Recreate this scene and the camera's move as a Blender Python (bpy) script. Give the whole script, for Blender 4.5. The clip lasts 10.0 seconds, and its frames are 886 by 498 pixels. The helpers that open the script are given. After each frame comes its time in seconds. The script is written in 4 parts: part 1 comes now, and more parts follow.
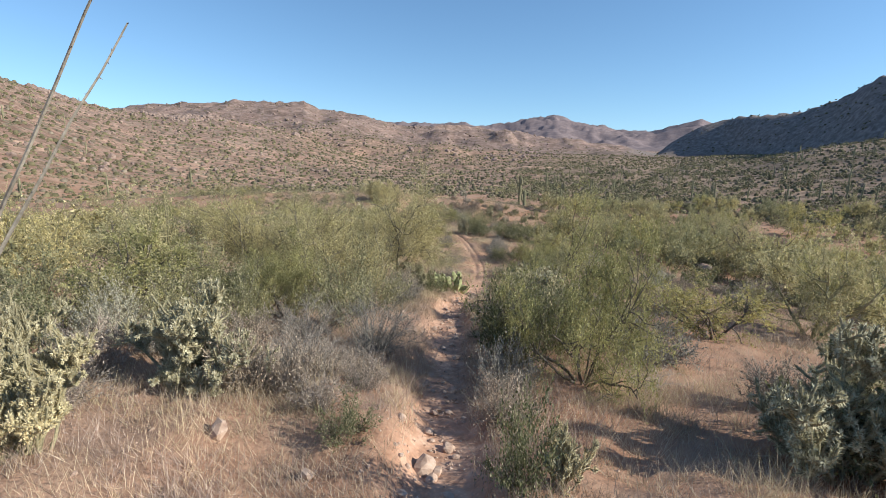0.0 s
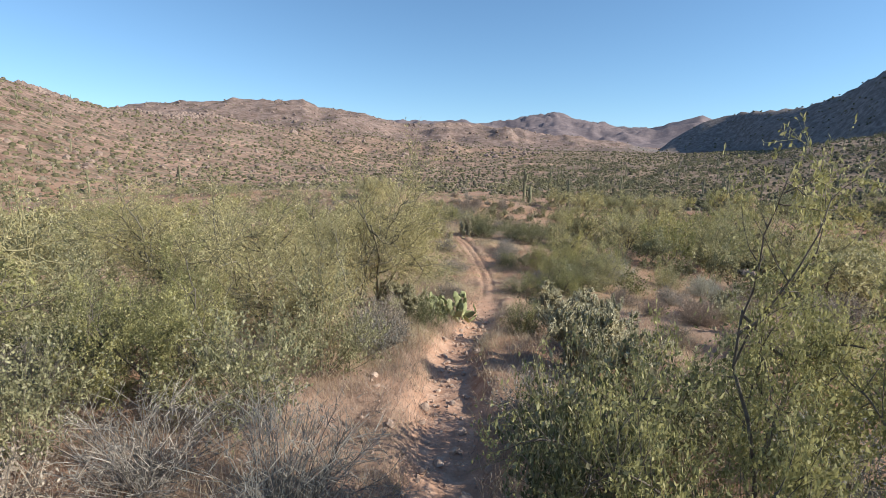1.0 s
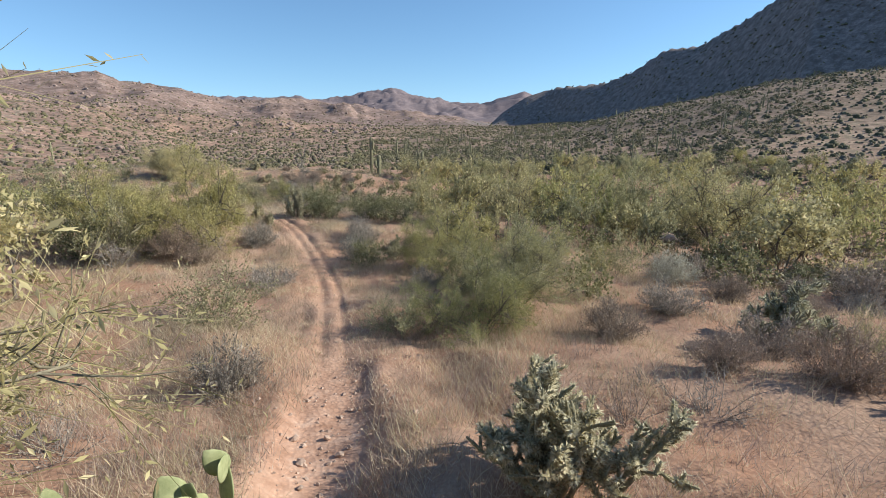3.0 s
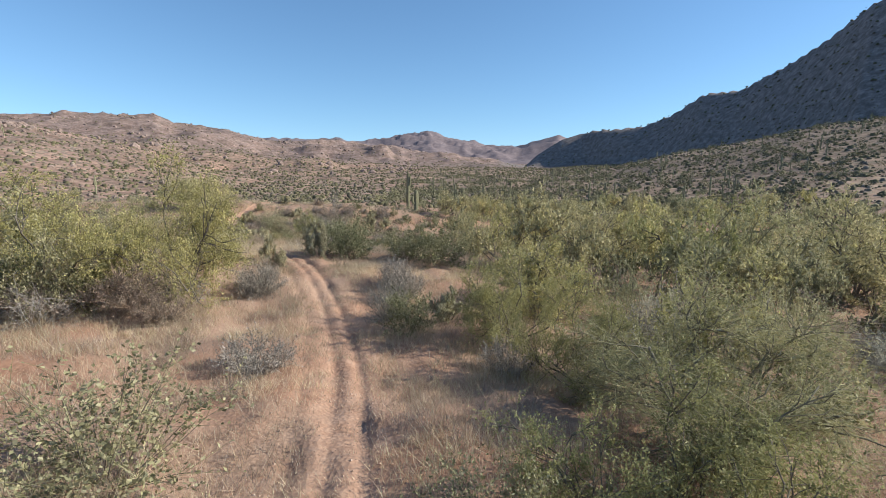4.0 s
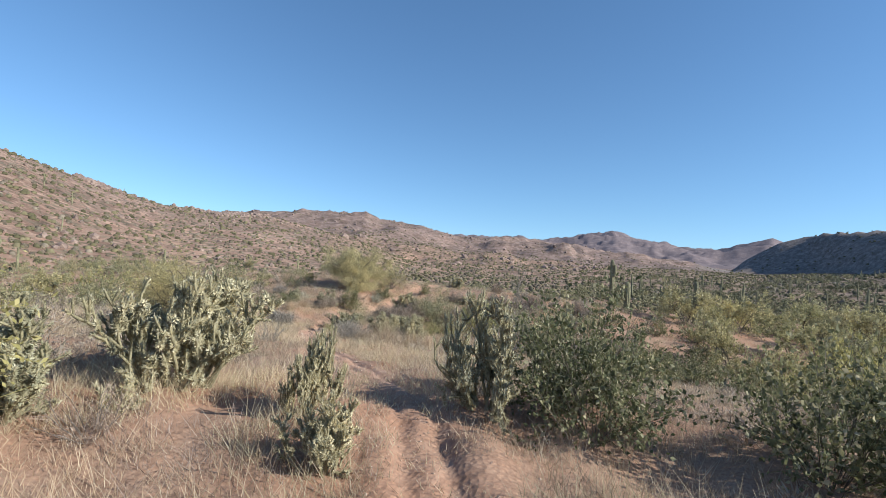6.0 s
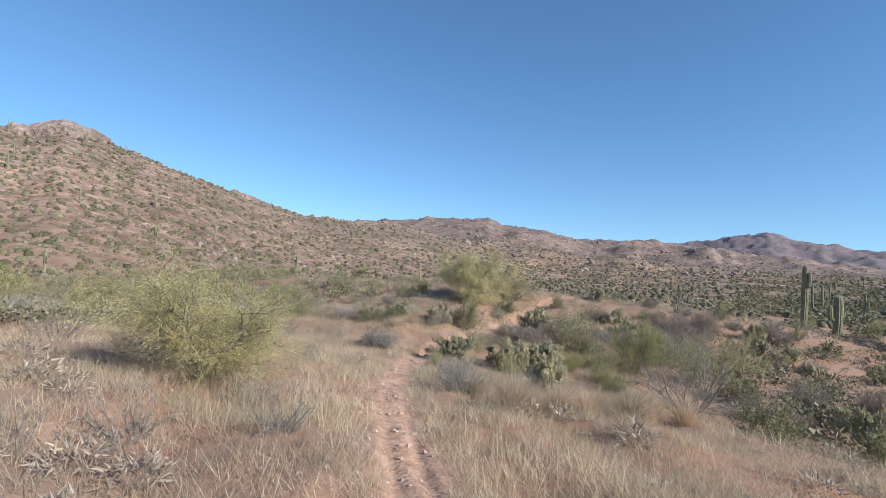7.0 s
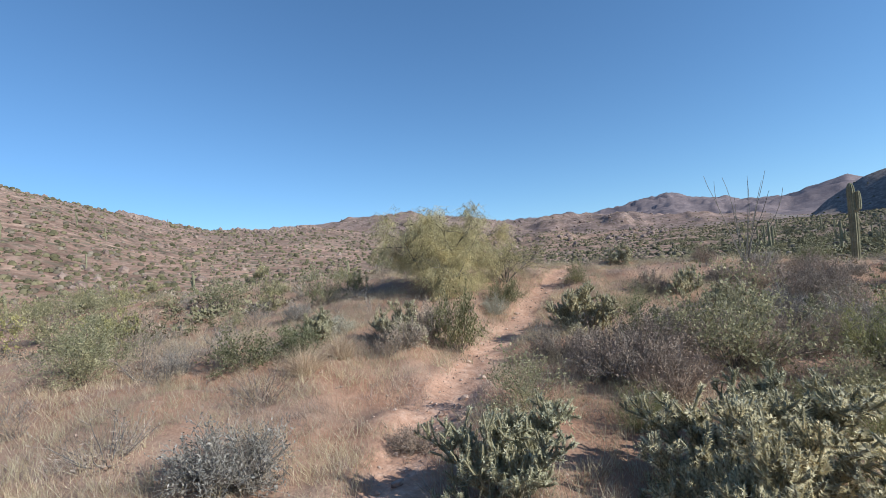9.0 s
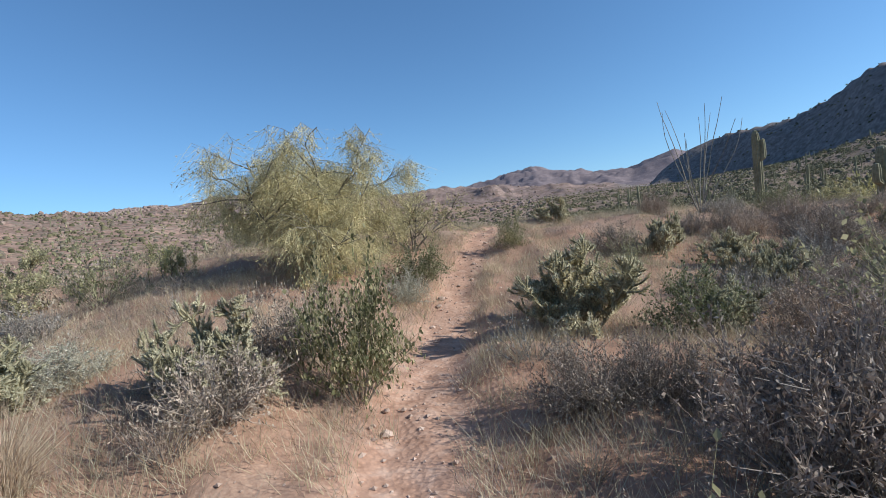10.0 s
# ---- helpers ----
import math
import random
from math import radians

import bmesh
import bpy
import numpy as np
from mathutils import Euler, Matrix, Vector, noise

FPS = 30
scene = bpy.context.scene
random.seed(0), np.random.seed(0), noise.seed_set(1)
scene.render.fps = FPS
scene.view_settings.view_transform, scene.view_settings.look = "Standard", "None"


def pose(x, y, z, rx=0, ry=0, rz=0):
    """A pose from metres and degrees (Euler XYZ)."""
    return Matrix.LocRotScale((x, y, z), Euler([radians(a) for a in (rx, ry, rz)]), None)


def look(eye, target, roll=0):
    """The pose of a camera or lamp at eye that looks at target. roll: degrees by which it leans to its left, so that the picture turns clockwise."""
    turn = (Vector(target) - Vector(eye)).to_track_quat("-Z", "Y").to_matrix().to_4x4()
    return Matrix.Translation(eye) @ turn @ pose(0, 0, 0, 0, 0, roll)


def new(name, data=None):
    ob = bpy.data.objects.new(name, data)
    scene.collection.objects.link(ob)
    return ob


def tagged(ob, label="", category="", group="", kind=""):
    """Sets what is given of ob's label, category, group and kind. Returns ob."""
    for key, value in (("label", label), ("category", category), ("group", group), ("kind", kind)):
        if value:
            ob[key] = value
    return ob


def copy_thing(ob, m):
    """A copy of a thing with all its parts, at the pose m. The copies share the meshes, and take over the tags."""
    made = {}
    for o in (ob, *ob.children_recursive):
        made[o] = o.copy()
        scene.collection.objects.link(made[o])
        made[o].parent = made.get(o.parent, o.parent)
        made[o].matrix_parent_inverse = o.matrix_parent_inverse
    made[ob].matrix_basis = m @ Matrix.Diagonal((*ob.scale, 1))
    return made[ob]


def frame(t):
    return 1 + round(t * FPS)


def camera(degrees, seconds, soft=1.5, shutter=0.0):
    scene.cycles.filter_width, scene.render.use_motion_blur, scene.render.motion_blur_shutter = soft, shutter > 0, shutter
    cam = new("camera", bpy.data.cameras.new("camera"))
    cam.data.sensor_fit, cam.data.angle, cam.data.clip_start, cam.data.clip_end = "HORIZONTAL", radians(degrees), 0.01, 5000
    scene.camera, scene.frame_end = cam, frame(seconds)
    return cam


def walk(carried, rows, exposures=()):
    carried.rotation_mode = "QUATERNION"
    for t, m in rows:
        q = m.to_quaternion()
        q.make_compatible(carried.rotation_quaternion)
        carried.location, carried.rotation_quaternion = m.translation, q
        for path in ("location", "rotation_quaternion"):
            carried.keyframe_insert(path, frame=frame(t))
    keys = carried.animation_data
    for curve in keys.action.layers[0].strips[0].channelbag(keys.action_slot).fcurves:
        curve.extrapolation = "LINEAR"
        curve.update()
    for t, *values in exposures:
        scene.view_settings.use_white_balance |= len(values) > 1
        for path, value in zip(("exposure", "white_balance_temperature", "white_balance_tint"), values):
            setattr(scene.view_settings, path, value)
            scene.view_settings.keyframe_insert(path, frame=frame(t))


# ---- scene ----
# the camera flies along a desert track, a little over head height
cam = camera(84.9, 10.0, soft=0.6)
PATH = [
    (0, (0.000, -0.000, 0.000), (-0.004, 9.768, -2.141), 1.28),
    (0.5, (0.035, 2.233, -0.283), (-0.353, 11.974, -2.510), 0.38),
    (1, (0.055, 4.617, -0.623), (0.041, 14.376, -2.806), 1.01),
    (1.5, (0.061, 7.001, -1.075), (0.751, 16.800, -2.943), -1.28),
    (2, (0.190, 9.540, -1.682), (0.940, 19.161, -4.303), -1.35),
    (2.5, (0.769, 11.955, -2.099), (3.121, 21.268, -4.881), -4.94),
    (2.7, (0.946, 12.951, -2.303), (3.600, 22.170, -5.126), -2.38),
    (3.8, (1.698, 18.072, -3.231), (4.786, 27.429, -4.941), 1.58),
    (4, (1.749, 19.182, -3.441), (4.144, 28.724, -5.232), 0.63),
    (4.5, (1.872, 22.149, -3.878), (2.924, 32.021, -5.077), -1.39),
    (5, (1.948, 24.996, -4.300), (2.520, 34.941, -5.181), 0.25),
    (5.5, (1.937, 27.873, -4.731), (1.872, 37.848, -5.427), 1.36),
    (6, (1.685, 31.211, -5.079), (0.463, 41.136, -4.994), 2.82),
    (6.2, (1.536, 32.472, -5.165), (-0.261, 42.308, -4.958), 5.28),
    (7.3, (-0.344, 38.072, -5.132), (-4.464, 47.184, -5.078), 1.02),
    (7.5, (-0.839, 39.182, -5.203), (-5.148, 48.206, -5.180), 1.05),
    (8, (-2.176, 41.972, -5.460), (-6.257, 51.101, -5.456), -2.29),
    (8.5, (-3.478, 44.759, -5.816), (-6.933, 54.128, -6.356), -5.35),
    (9, (-4.648, 47.811, -6.323), (-6.866, 57.561, -6.384), -5.40),
    (9.5, (-5.542, 50.973, -6.777), (-6.314, 60.916, -7.519), -8.28),
    (10, (-6.031, 53.915, -6.930), (-5.844, 63.878, -7.759), -7.42),
]
EXPOSURES = [(0, 0.62, 5650, 1), (5, 0.6, 5500, 1), (6, 0.56, 5400, 1), (7.5, 0.47, 5200, 1), (9, 0.4, 5180, 1), (10, 0.34, 5160, 1)]
walk(cam, [(t, look(eye, target, roll)) for t, eye, target, roll in PATH], EXPOSURES)

SUN_EL, SUN_AZ = 30.0, 103.0  # degrees over the horizon, and clockwise from +y

# ---------------- light ----------------
world = bpy.data.worlds.new("sky")
scene.world = world
world.use_nodes = True
wn = world.node_tree
sky = wn.nodes.new("ShaderNodeTexSky")
sky.sky_type = "NISHITA"
sky.sun_disc = False
sky.sun_elevation, sky.sun_rotation = radians(SUN_EL), radians(SUN_AZ)
sky.altitude, sky.air_density, sky.dust_density, sky.ozone_density = 700, 1.0, 0.2, 2.0
# clear dry air: the horizon is little paler than the sky over it
way = wn.nodes.new("ShaderNodeTexCoord")
lift = wn.nodes.new("ShaderNodeMapping")
lift.inputs["Location"].default_value, lift.inputs["Scale"].default_value = (0, 0, 0.07), (1, 1, 0.95)
straight = wn.nodes.new("ShaderNodeVectorMath")
straight.operation = "NORMALIZE"
wn.links.new(way.outputs["Generated"], lift.inputs["Vector"])
wn.links.new(lift.outputs[0], straight.inputs[0])
wn.links.new(straight.outputs[0], sky.inputs["Vector"])
wn.links.new(sky.outputs[0], wn.nodes["Background"].inputs[0])
wn.nodes["Background"].inputs[1].default_value = 0.1

sun_data = bpy.data.lights.new("sun", "SUN")
sun_data.energy, sun_data.angle, sun_data.color = 5.0, radians(0.6), (1.0, 0.835, 0.67)
sun = new("sun", sun_data)
a, e = radians(SUN_AZ), radians(SUN_EL)
sun.matrix_world = look((60 * math.sin(a), 60 * math.cos(a), 60 * math.tan(e)), (0, 0, 0))

# ---------------- materials ----------------


def material(name):
    mat = bpy.data.materials.new(name)
    mat.use_nodes = True
    mat.node_tree.nodes.clear()
    return mat, mat.node_tree.nodes, mat.node_tree.links


def ramp(nodes, stops):
    r = nodes.new("ShaderNodeValToRGB")
    while len(r.color_ramp.elements) < len(stops):
        r.color_ramp.elements.new(0.5)
    for el, (p, c) in zip(r.color_ramp.elements, stops):
        el.position, el.color = p, (*c, 1)
    return r


def noise_node(nodes, links, vector, scale, detail=4, rough=0.6):
    n = nodes.new("ShaderNodeTexNoise")
    n.inputs["Scale"].default_value, n.inputs["Detail"].default_value, n.inputs["Roughness"].default_value = scale, detail, rough
    links.new(vector, n.inputs["Vector"])
    return n


def mixed(nodes, links, fac, one, two, kind="MIX"):
    m = nodes.new("ShaderNodeMix")
    m.data_type, m.blend_type = "RGBA", kind
    for value, socket in ((fac, m.inputs[0]), (one, m.inputs[6]), (two, m.inputs[7])):
        if isinstance(value, (int, float)):
            socket.default_value = value
        elif isinstance(value, tuple):
            socket.default_value = (*value, 1)
        else:
            links.new(value, socket)
    return m.outputs[2]


def finish(nodes, links, colour, rough=0.8, bump=None, strength=0.4, depth=0.02, translucent=0.0, gloss=0.3):
    b = nodes.new("ShaderNodeBsdfPrincipled")
    b.inputs["Roughness"].default_value = rough
    b.inputs["Specular IOR Level"].default_value = gloss
    links.new(colour, b.inputs["Base Color"])
    if bump is not None:
        bn = nodes.new("ShaderNodeBump")
        bn.inputs["Strength"].default_value, bn.inputs["Distance"].default_value = strength, depth
        links.new(bump, bn.inputs["Height"])
        links.new(bn.outputs[0], b.inputs["Normal"])
    shader = b.outputs[0]
    if translucent:
        tr = nodes.new("ShaderNodeBsdfTranslucent")
        links.new(colour, tr.inputs[0])
        mix = nodes.new("ShaderNodeMixShader")
        mix.inputs[0].default_value = translucent
        links.new(shader, mix.inputs[1])
        links.new(tr.outputs[0], mix.inputs[2])
        shader = mix.outputs[0]
    out = nodes.new("ShaderNodeOutputMaterial")
    links.new(shader, out.inputs[0])


def leafy(name, dark, light, dry, translucent=0.36, rough=0.65, size=2.2):
    """Foliage, straw or twigs: each piece has its own tone, each plant too, and clumps vary over the plant."""
    mat, nodes, links = material(name)
    geo, info = nodes.new("ShaderNodeNewGeometry"), nodes.new("ShaderNodeObjectInfo")
    piece = ramp(nodes, ((0.0, dark), (0.6, light), (1.0, dry)))
    links.new(geo.outputs["Random Per Island"], piece.inputs[0])
    clump = noise_node(nodes, links, geo.outputs["Position"], size, 3)
    tone = ramp(nodes, ((0.3, (0.62, 0.64, 0.62)), (0.7, (1.25, 1.22, 1.15))))
    links.new(clump.outputs[0], tone.inputs[0])
    col = mixed(nodes, links, 1.0, piece.outputs[0], tone.outputs[0], "MULTIPLY")
    own = ramp(nodes, ((0.0, (0.78, 0.82, 0.8)), (0.5, (1.0, 1.0, 1.0)), (1.0, (1.13, 1.09, 0.99))))
    links.new(info.outputs["Random"], own.inputs[0])
    col = mixed(nodes, links, 1.0, col, own.outputs[0], "MULTIPLY")
    finish(nodes, links, col, rough, translucent=translucent, gloss=0.25)
    return mat


def barky(name, dark, light, scale=14.0, rough=0.85):
    mat, nodes, links = material(name)
    geo = nodes.new("ShaderNodeNewGeometry")
    n = noise_node(nodes, links, geo.outputs["Position"], scale, 5, 0.65)
    big = noise_node(nodes, links, geo.outputs["Position"], scale * 0.12, 2)
    r = ramp(nodes, ((0.3, dark), (0.7, light)))
    links.new(n.outputs[0], r.inputs[0])
    tone = ramp(nodes, ((0.3, (0.75, 0.75, 0.75)), (0.7, (1.2, 1.2, 1.2))))
    links.new(big.outputs[0], tone.inputs[0])
    finish(nodes, links, mixed(nodes, links, 1.0, r.outputs[0], tone.outputs[0], "MULTIPLY"), rough, n.outputs[0], 0.6, 0.01)
    return mat


def attribute(nodes, name):
    n = nodes.new("ShaderNodeAttribute")
    n.attribute_name = name
    return n.outputs["Fac"]


def ground_material():
    mat, nodes, links = material("desert_soil")
    geo = nodes.new("ShaderNodeNewGeometry")
    pos = geo.outputs["Position"]
    patch, grit, speck = (noise_node(nodes, links, pos, s, d, 0.65) for s, d in ((0.35, 4), (5.0, 5), (38.0, 3)))
    # bare soil, with litter and fine gravel
    soil = ramp(nodes, ((0.25, (0.24, 0.135, 0.085)), (0.5, (0.36, 0.205, 0.13)), (0.75, (0.46, 0.29, 0.19))))
    links.new(grit.outputs[0], soil.inputs[0])
    litter = ramp(nodes, ((0.3, (0.27, 0.18, 0.13)), (0.7, (0.47, 0.345, 0.25))))
    links.new(speck.outputs[0], litter.inputs[0])
    cover = ramp(nodes, ((0.38, (0.1, 0.1, 0.1)), (0.6, (0.75, 0.75, 0.75))))
    links.new(patch.outputs[0], cover.inputs[0])
    near = mixed(nodes, links, cover.outputs[0], soil.outputs[0], litter.outputs[0])
    path = ramp(nodes, ((0.3, (0.35, 0.205, 0.135)), (0.5, (0.49, 0.305, 0.21)), (0.72, (0.62, 0.43, 0.32))))
    links.new(grit.outputs[0], path.inputs[0])
    near = mixed(nodes, links, attribute(nodes, "track"), near, path.outputs[0])
    # stones and gravel
    cells = nodes.new("ShaderNodeTexVoronoi")
    cells.inputs["Scale"].default_value = 17.0
    links.new(pos, cells.inputs["Vector"])
    pale = ramp(nodes, ((0.0, (1.2, 1.16, 1.12)), (0.22, (1.08, 1.06, 1.04)), (0.34, (0.9, 0.9, 0.9))))
    links.new(cells.outputs["Distance"], pale.inputs[0])
    near = mixed(nodes, links, 0.8, near, pale.outputs[0], "MULTIPLY")
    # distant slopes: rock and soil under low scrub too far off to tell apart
    far_soil = ramp(nodes, ((0.36, (0.18, 0.115, 0.085)), (0.5, (0.31, 0.205, 0.15)), (0.64, (0.45, 0.32, 0.24))))
    links.new(noise_node(nodes, links, pos, 0.35, 7, 0.8).outputs[0], far_soil.inputs[0])
    dots = nodes.new("ShaderNodeTexVoronoi")
    dots.inputs["Scale"].default_value = 0.42
    links.new(pos, dots.inputs["Vector"])
    bush = ramp(nodes, ((0.36, (1, 1, 1)), (0.5, (0, 0, 0))))
    links.new(dots.outputs["Distance"], bush.inputs[0])
    some = ramp(nodes, ((0.40, (0.25, 0.25, 0.25)), (0.56, (1, 1, 1))))
    links.new(noise_node(nodes, links, pos, 0.03, 5, 0.7).outputs[0], some.inputs[0])
    mask = mixed(nodes, links, 1.0, bush.outputs[0], some.outputs[0], "MULTIPLY")
    mask = mixed(nodes, links, attribute(nodes, "brushy"), mask, (0.7, 0.7, 0.7))
    green = ramp(nodes, ((0.1, (0.12, 0.105, 0.07)), (0.9, (0.24, 0.205, 0.14))))
    links.new(dots.outputs["Color"], green.inputs[0])
    far = mixed(nodes, links, mask, far_soil.outputs[0], green.outputs[0])
    scrub = noise_node(nodes, links, pos, 0.16, 6, 0.8)
    stone = ramp(nodes, ((0.42, (0.085, 0.066, 0.064)), (0.5, (0.20, 0.152, 0.142)), (0.58, (0.36, 0.285, 0.265))))
    links.new(noise_node(nodes, links, pos, 0.07, 9, 0.85).outputs[0], stone.inputs[0])
    far = mixed(nodes, links, attribute(nodes, "rocky"), far, mixed(nodes, links, 0.3, stone.outputs[0], far))
    broad = ramp(nodes, ((0.36, (0.66, 0.67, 0.69)), (0.5, (0.95, 0.95, 0.95)), (0.64, (1.25, 1.22, 1.2))))
    links.new(noise_node(nodes, links, pos, 0.018, 7, 0.75).outputs[0], broad.inputs[0])
    far = mixed(nodes, links, 1.0, far, broad.outputs[0], "MULTIPLY")
    crag = ramp(nodes, ((0.38, (0.58, 0.57, 0.58)), (0.5, (0.98, 0.98, 0.98)), (0.62, (1.38, 1.34, 1.32))))
    links.new(noise_node(nodes, links, pos, 0.2, 8, 0.85).outputs[0], crag.inputs[0])
    far = mixed(nodes, links, 0.8, far, crag.outputs[0], "MULTIPLY")
    # haze over the farthest ranges, painted in as a purple-grey tint by distance
    far = mixed(nodes, links, attribute(nodes, "haze_tint"), far, mixed(nodes, links, 0.55, far, (0.185, 0.16, 0.18)))
    # the right hill takes a separate brown tone from its foot outwards
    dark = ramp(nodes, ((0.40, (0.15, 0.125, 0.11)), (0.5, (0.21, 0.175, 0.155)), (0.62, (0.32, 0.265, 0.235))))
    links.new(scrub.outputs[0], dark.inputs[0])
    far = mixed(nodes, links, attribute(nodes, "right_slope"), far, dark.outputs[0])
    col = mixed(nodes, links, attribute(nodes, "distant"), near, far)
    height = mixed(nodes, links, 0.5, grit.outputs[0], cells.outputs["Distance"])
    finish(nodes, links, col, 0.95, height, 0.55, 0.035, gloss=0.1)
    return mat


M_GROUND = ground_material()
M_PALO = leafy("palo_verde_foliage", (0.33, 0.3, 0.15), (0.54, 0.49, 0.27), (0.69, 0.62, 0.41), 0.44)
M_MESQ = leafy("mesquite_foliage", (0.27, 0.255, 0.11), (0.46, 0.43, 0.195), (0.58, 0.525, 0.285), 0.42)
M_WEEP = leafy("weeping_foliage", (0.38, 0.335, 0.18), (0.58, 0.52, 0.29), (0.72, 0.64, 0.41))
M_CREO = leafy("creosote_foliage", (0.24, 0.225, 0.125), (0.42, 0.395, 0.23), (0.56, 0.51, 0.34))
M_DARK = leafy("dark_green_leaves", (0.12, 0.13, 0.065), (0.245, 0.245, 0.13), (0.50, 0.45, 0.31))
M_PALE = leafy("pale_grey_leaves", (0.33, 0.32, 0.26), (0.49, 0.475, 0.40), (0.64, 0.62, 0.54))
M_SAGE = leafy("grey_brown_twigs", (0.23, 0.19, 0.165), (0.38, 0.325, 0.285), (0.52, 0.455, 0.40), 0.15)
M_SILVER = leafy("silver_grey_twigs", (0.21, 0.19, 0.17), (0.35, 0.32, 0.295), (0.48, 0.44, 0.41), 0.15)
M_BROOM = leafy("bright_green_stems", (0.21, 0.205, 0.085), (0.34, 0.33, 0.15), (0.48, 0.44, 0.23), 0.2)
M_DRY = leafy("reddish_dry_stems", (0.23, 0.175, 0.145), (0.38, 0.30, 0.25), (0.52, 0.43, 0.37), 0.15)
M_STRAW = leafy("straw", (0.44, 0.325, 0.235), (0.64, 0.49, 0.365), (0.78, 0.66, 0.52), 0.3, 0.7, 0.5)
M_PALESTRAW = leafy("pale_straw", (0.48, 0.38, 0.25), (0.66, 0.54, 0.37), (0.78, 0.68, 0.51), 0.3, 0.7, 0.5)
M_FORB = leafy("dry_forb_stems", (0.27, 0.20, 0.175), (0.43, 0.335, 0.295), (0.58, 0.48, 0.42), 0.2, 0.75, 0.5)
M_SPINE = leafy("cholla_spines", (0.42, 0.38, 0.25), (0.62, 0.57, 0.40), (0.80, 0.74, 0.57), 0.2)
M_HILL = leafy("hillside_scrub", (0.19, 0.175, 0.105), (0.29, 0.265, 0.16), (0.39, 0.34, 0.225), 0.0, 0.9, 0.05)
M_HILLGREY = leafy("hillside_grey_scrub", (0.22, 0.18, 0.14), (0.32, 0.265, 0.21), (0.42, 0.355, 0.29), 0.0, 0.9, 0.05)
M_DOME = leafy("rounded_hillside_scrub", (0.085, 0.08, 0.045), (0.145, 0.13, 0.075), (0.21, 0.185, 0.115), 0.0, 0.95, 0.6)
M_DOMEGREY = leafy("rounded_grey_scrub", (0.11, 0.092, 0.07), (0.17, 0.142, 0.11), (0.24, 0.205, 0.165), 0.0, 0.95, 0.6)
M_BARK = barky("grey_bark", (0.09, 0.075, 0.06), (0.22, 0.19, 0.15))
M_GREENBARK = barky("green_bark", (0.20, 0.18, 0.095), (0.38, 0.345, 0.20))
M_TWIGBARK = barky("grey_green_bark", (0.12, 0.105, 0.07), (0.27, 0.24, 0.17))
M_DEAD = barky("bleached_wood", (0.24, 0.21, 0.18), (0.50, 0.46, 0.41))
M_GREYWOOD = barky("grey_dead_wood", (0.10, 0.088, 0.08), (0.26, 0.235, 0.215))
M_CHOLLA = barky("cholla_skin", (0.19, 0.172, 0.10), (0.38, 0.345, 0.22), 55)
M_PAD = barky("prickly_pear_skin", (0.22, 0.245, 0.11), (0.40, 0.41, 0.22), 9)
M_SAGUARO = barky("saguaro_skin", (0.17, 0.165, 0.095), (0.31, 0.29, 0.18), 7)
M_OCO = barky("ocotillo_cane", (0.16, 0.14, 0.11), (0.33, 0.30, 0.25), 20)
M_STONE = barky("pale_pink_stone", (0.30, 0.20, 0.145), (0.56, 0.43, 0.34), 9)
M_BOULDER = barky("weathered_granite", (0.15, 0.105, 0.085), (0.37, 0.28, 0.23), 0.8)

# ---------------- terrain ----------------
# the track: how it winds (x over y) and how it falls (z over y)
TRACK_X = ((-40, -1.5), (-10, -0.1), (0, 0.0), (9, 0.1), (13.5, 0.3), (16.5, 1.05), (20, 1.58), (24, 1.9), (26.5, 2.08), (30, 1.92),
           (33.6, 1.5), (37, 0.7), (42, -2.3), (46, -4.4), (49.5, -5.75), (51.5, -6.35), (53.5, -6.65), (58, -6.4), (61, -6.1), (63.5, -5.72), (66.4, -5.1),
           (69.5, -4.3), (74, -2.5), (84, 2.0), (110, 8.0))
TRACK_Z = ((-60, 2.5), (-20, -0.2), (0, -2.45), (9, -3.9), (13.5, -4.5), (16.5, -5.2), (20, -5.85), (26.5, -6.75), (30, -6.85),
           (33.6, -6.75), (37, -6.8), (42, -7.4), (47.3, -8.1), (50.3, -8.6), (53.2, -8.9), (58, -8.8), (61.7, -9.0),
           (66.4, -8.35), (69.5, -7.8), (72, -7.8), (78, -9.0), (95, -11.5), (150, -14.0), (260, -18.0), (600, -26.0), (6000, -26.0))
CENTRE = (0.0, 35.0)


def curve(table, v):
    a = np.array(table, float)
    lo = np.interp(v, a[:, 0], a[:, 1])
    return (lo + np.interp(v - 0.8, a[:, 0], a[:, 1]) + np.interp(v + 0.8, a[:, 0], a[:, 1])) / 3


def ease(v):
    v = np.clip(v, 0, 1)
    return v * v * (3 - 2 * v)


def waves(x, y, size, seed, octaves=3):
    """Smooth uneven relief between about -1 and 1: sums of slanted sine waves."""
    g = np.random.default_rng(seed)
    out, weight = 0 * x, 1.0
    for _ in range(octaves):
        for _ in range(4):
            a, p, s = g.uniform(0, 6.283, 2).tolist() + [size * g.uniform(0.7, 1.4)]
            u = x * np.cos(a) + y * np.sin(a)
            w = -x * np.sin(a) + y * np.cos(a)
            out = out + weight * 0.35 * np.sin(u * 6.283 / s + p + 1.3 * np.sin(w * 4.1 / s + 2 * p))
        size, weight = size * 0.47, weight * 0.5
    return out


TABLE = np.random.default_rng(77).uniform(-1, 1, (256, 256))


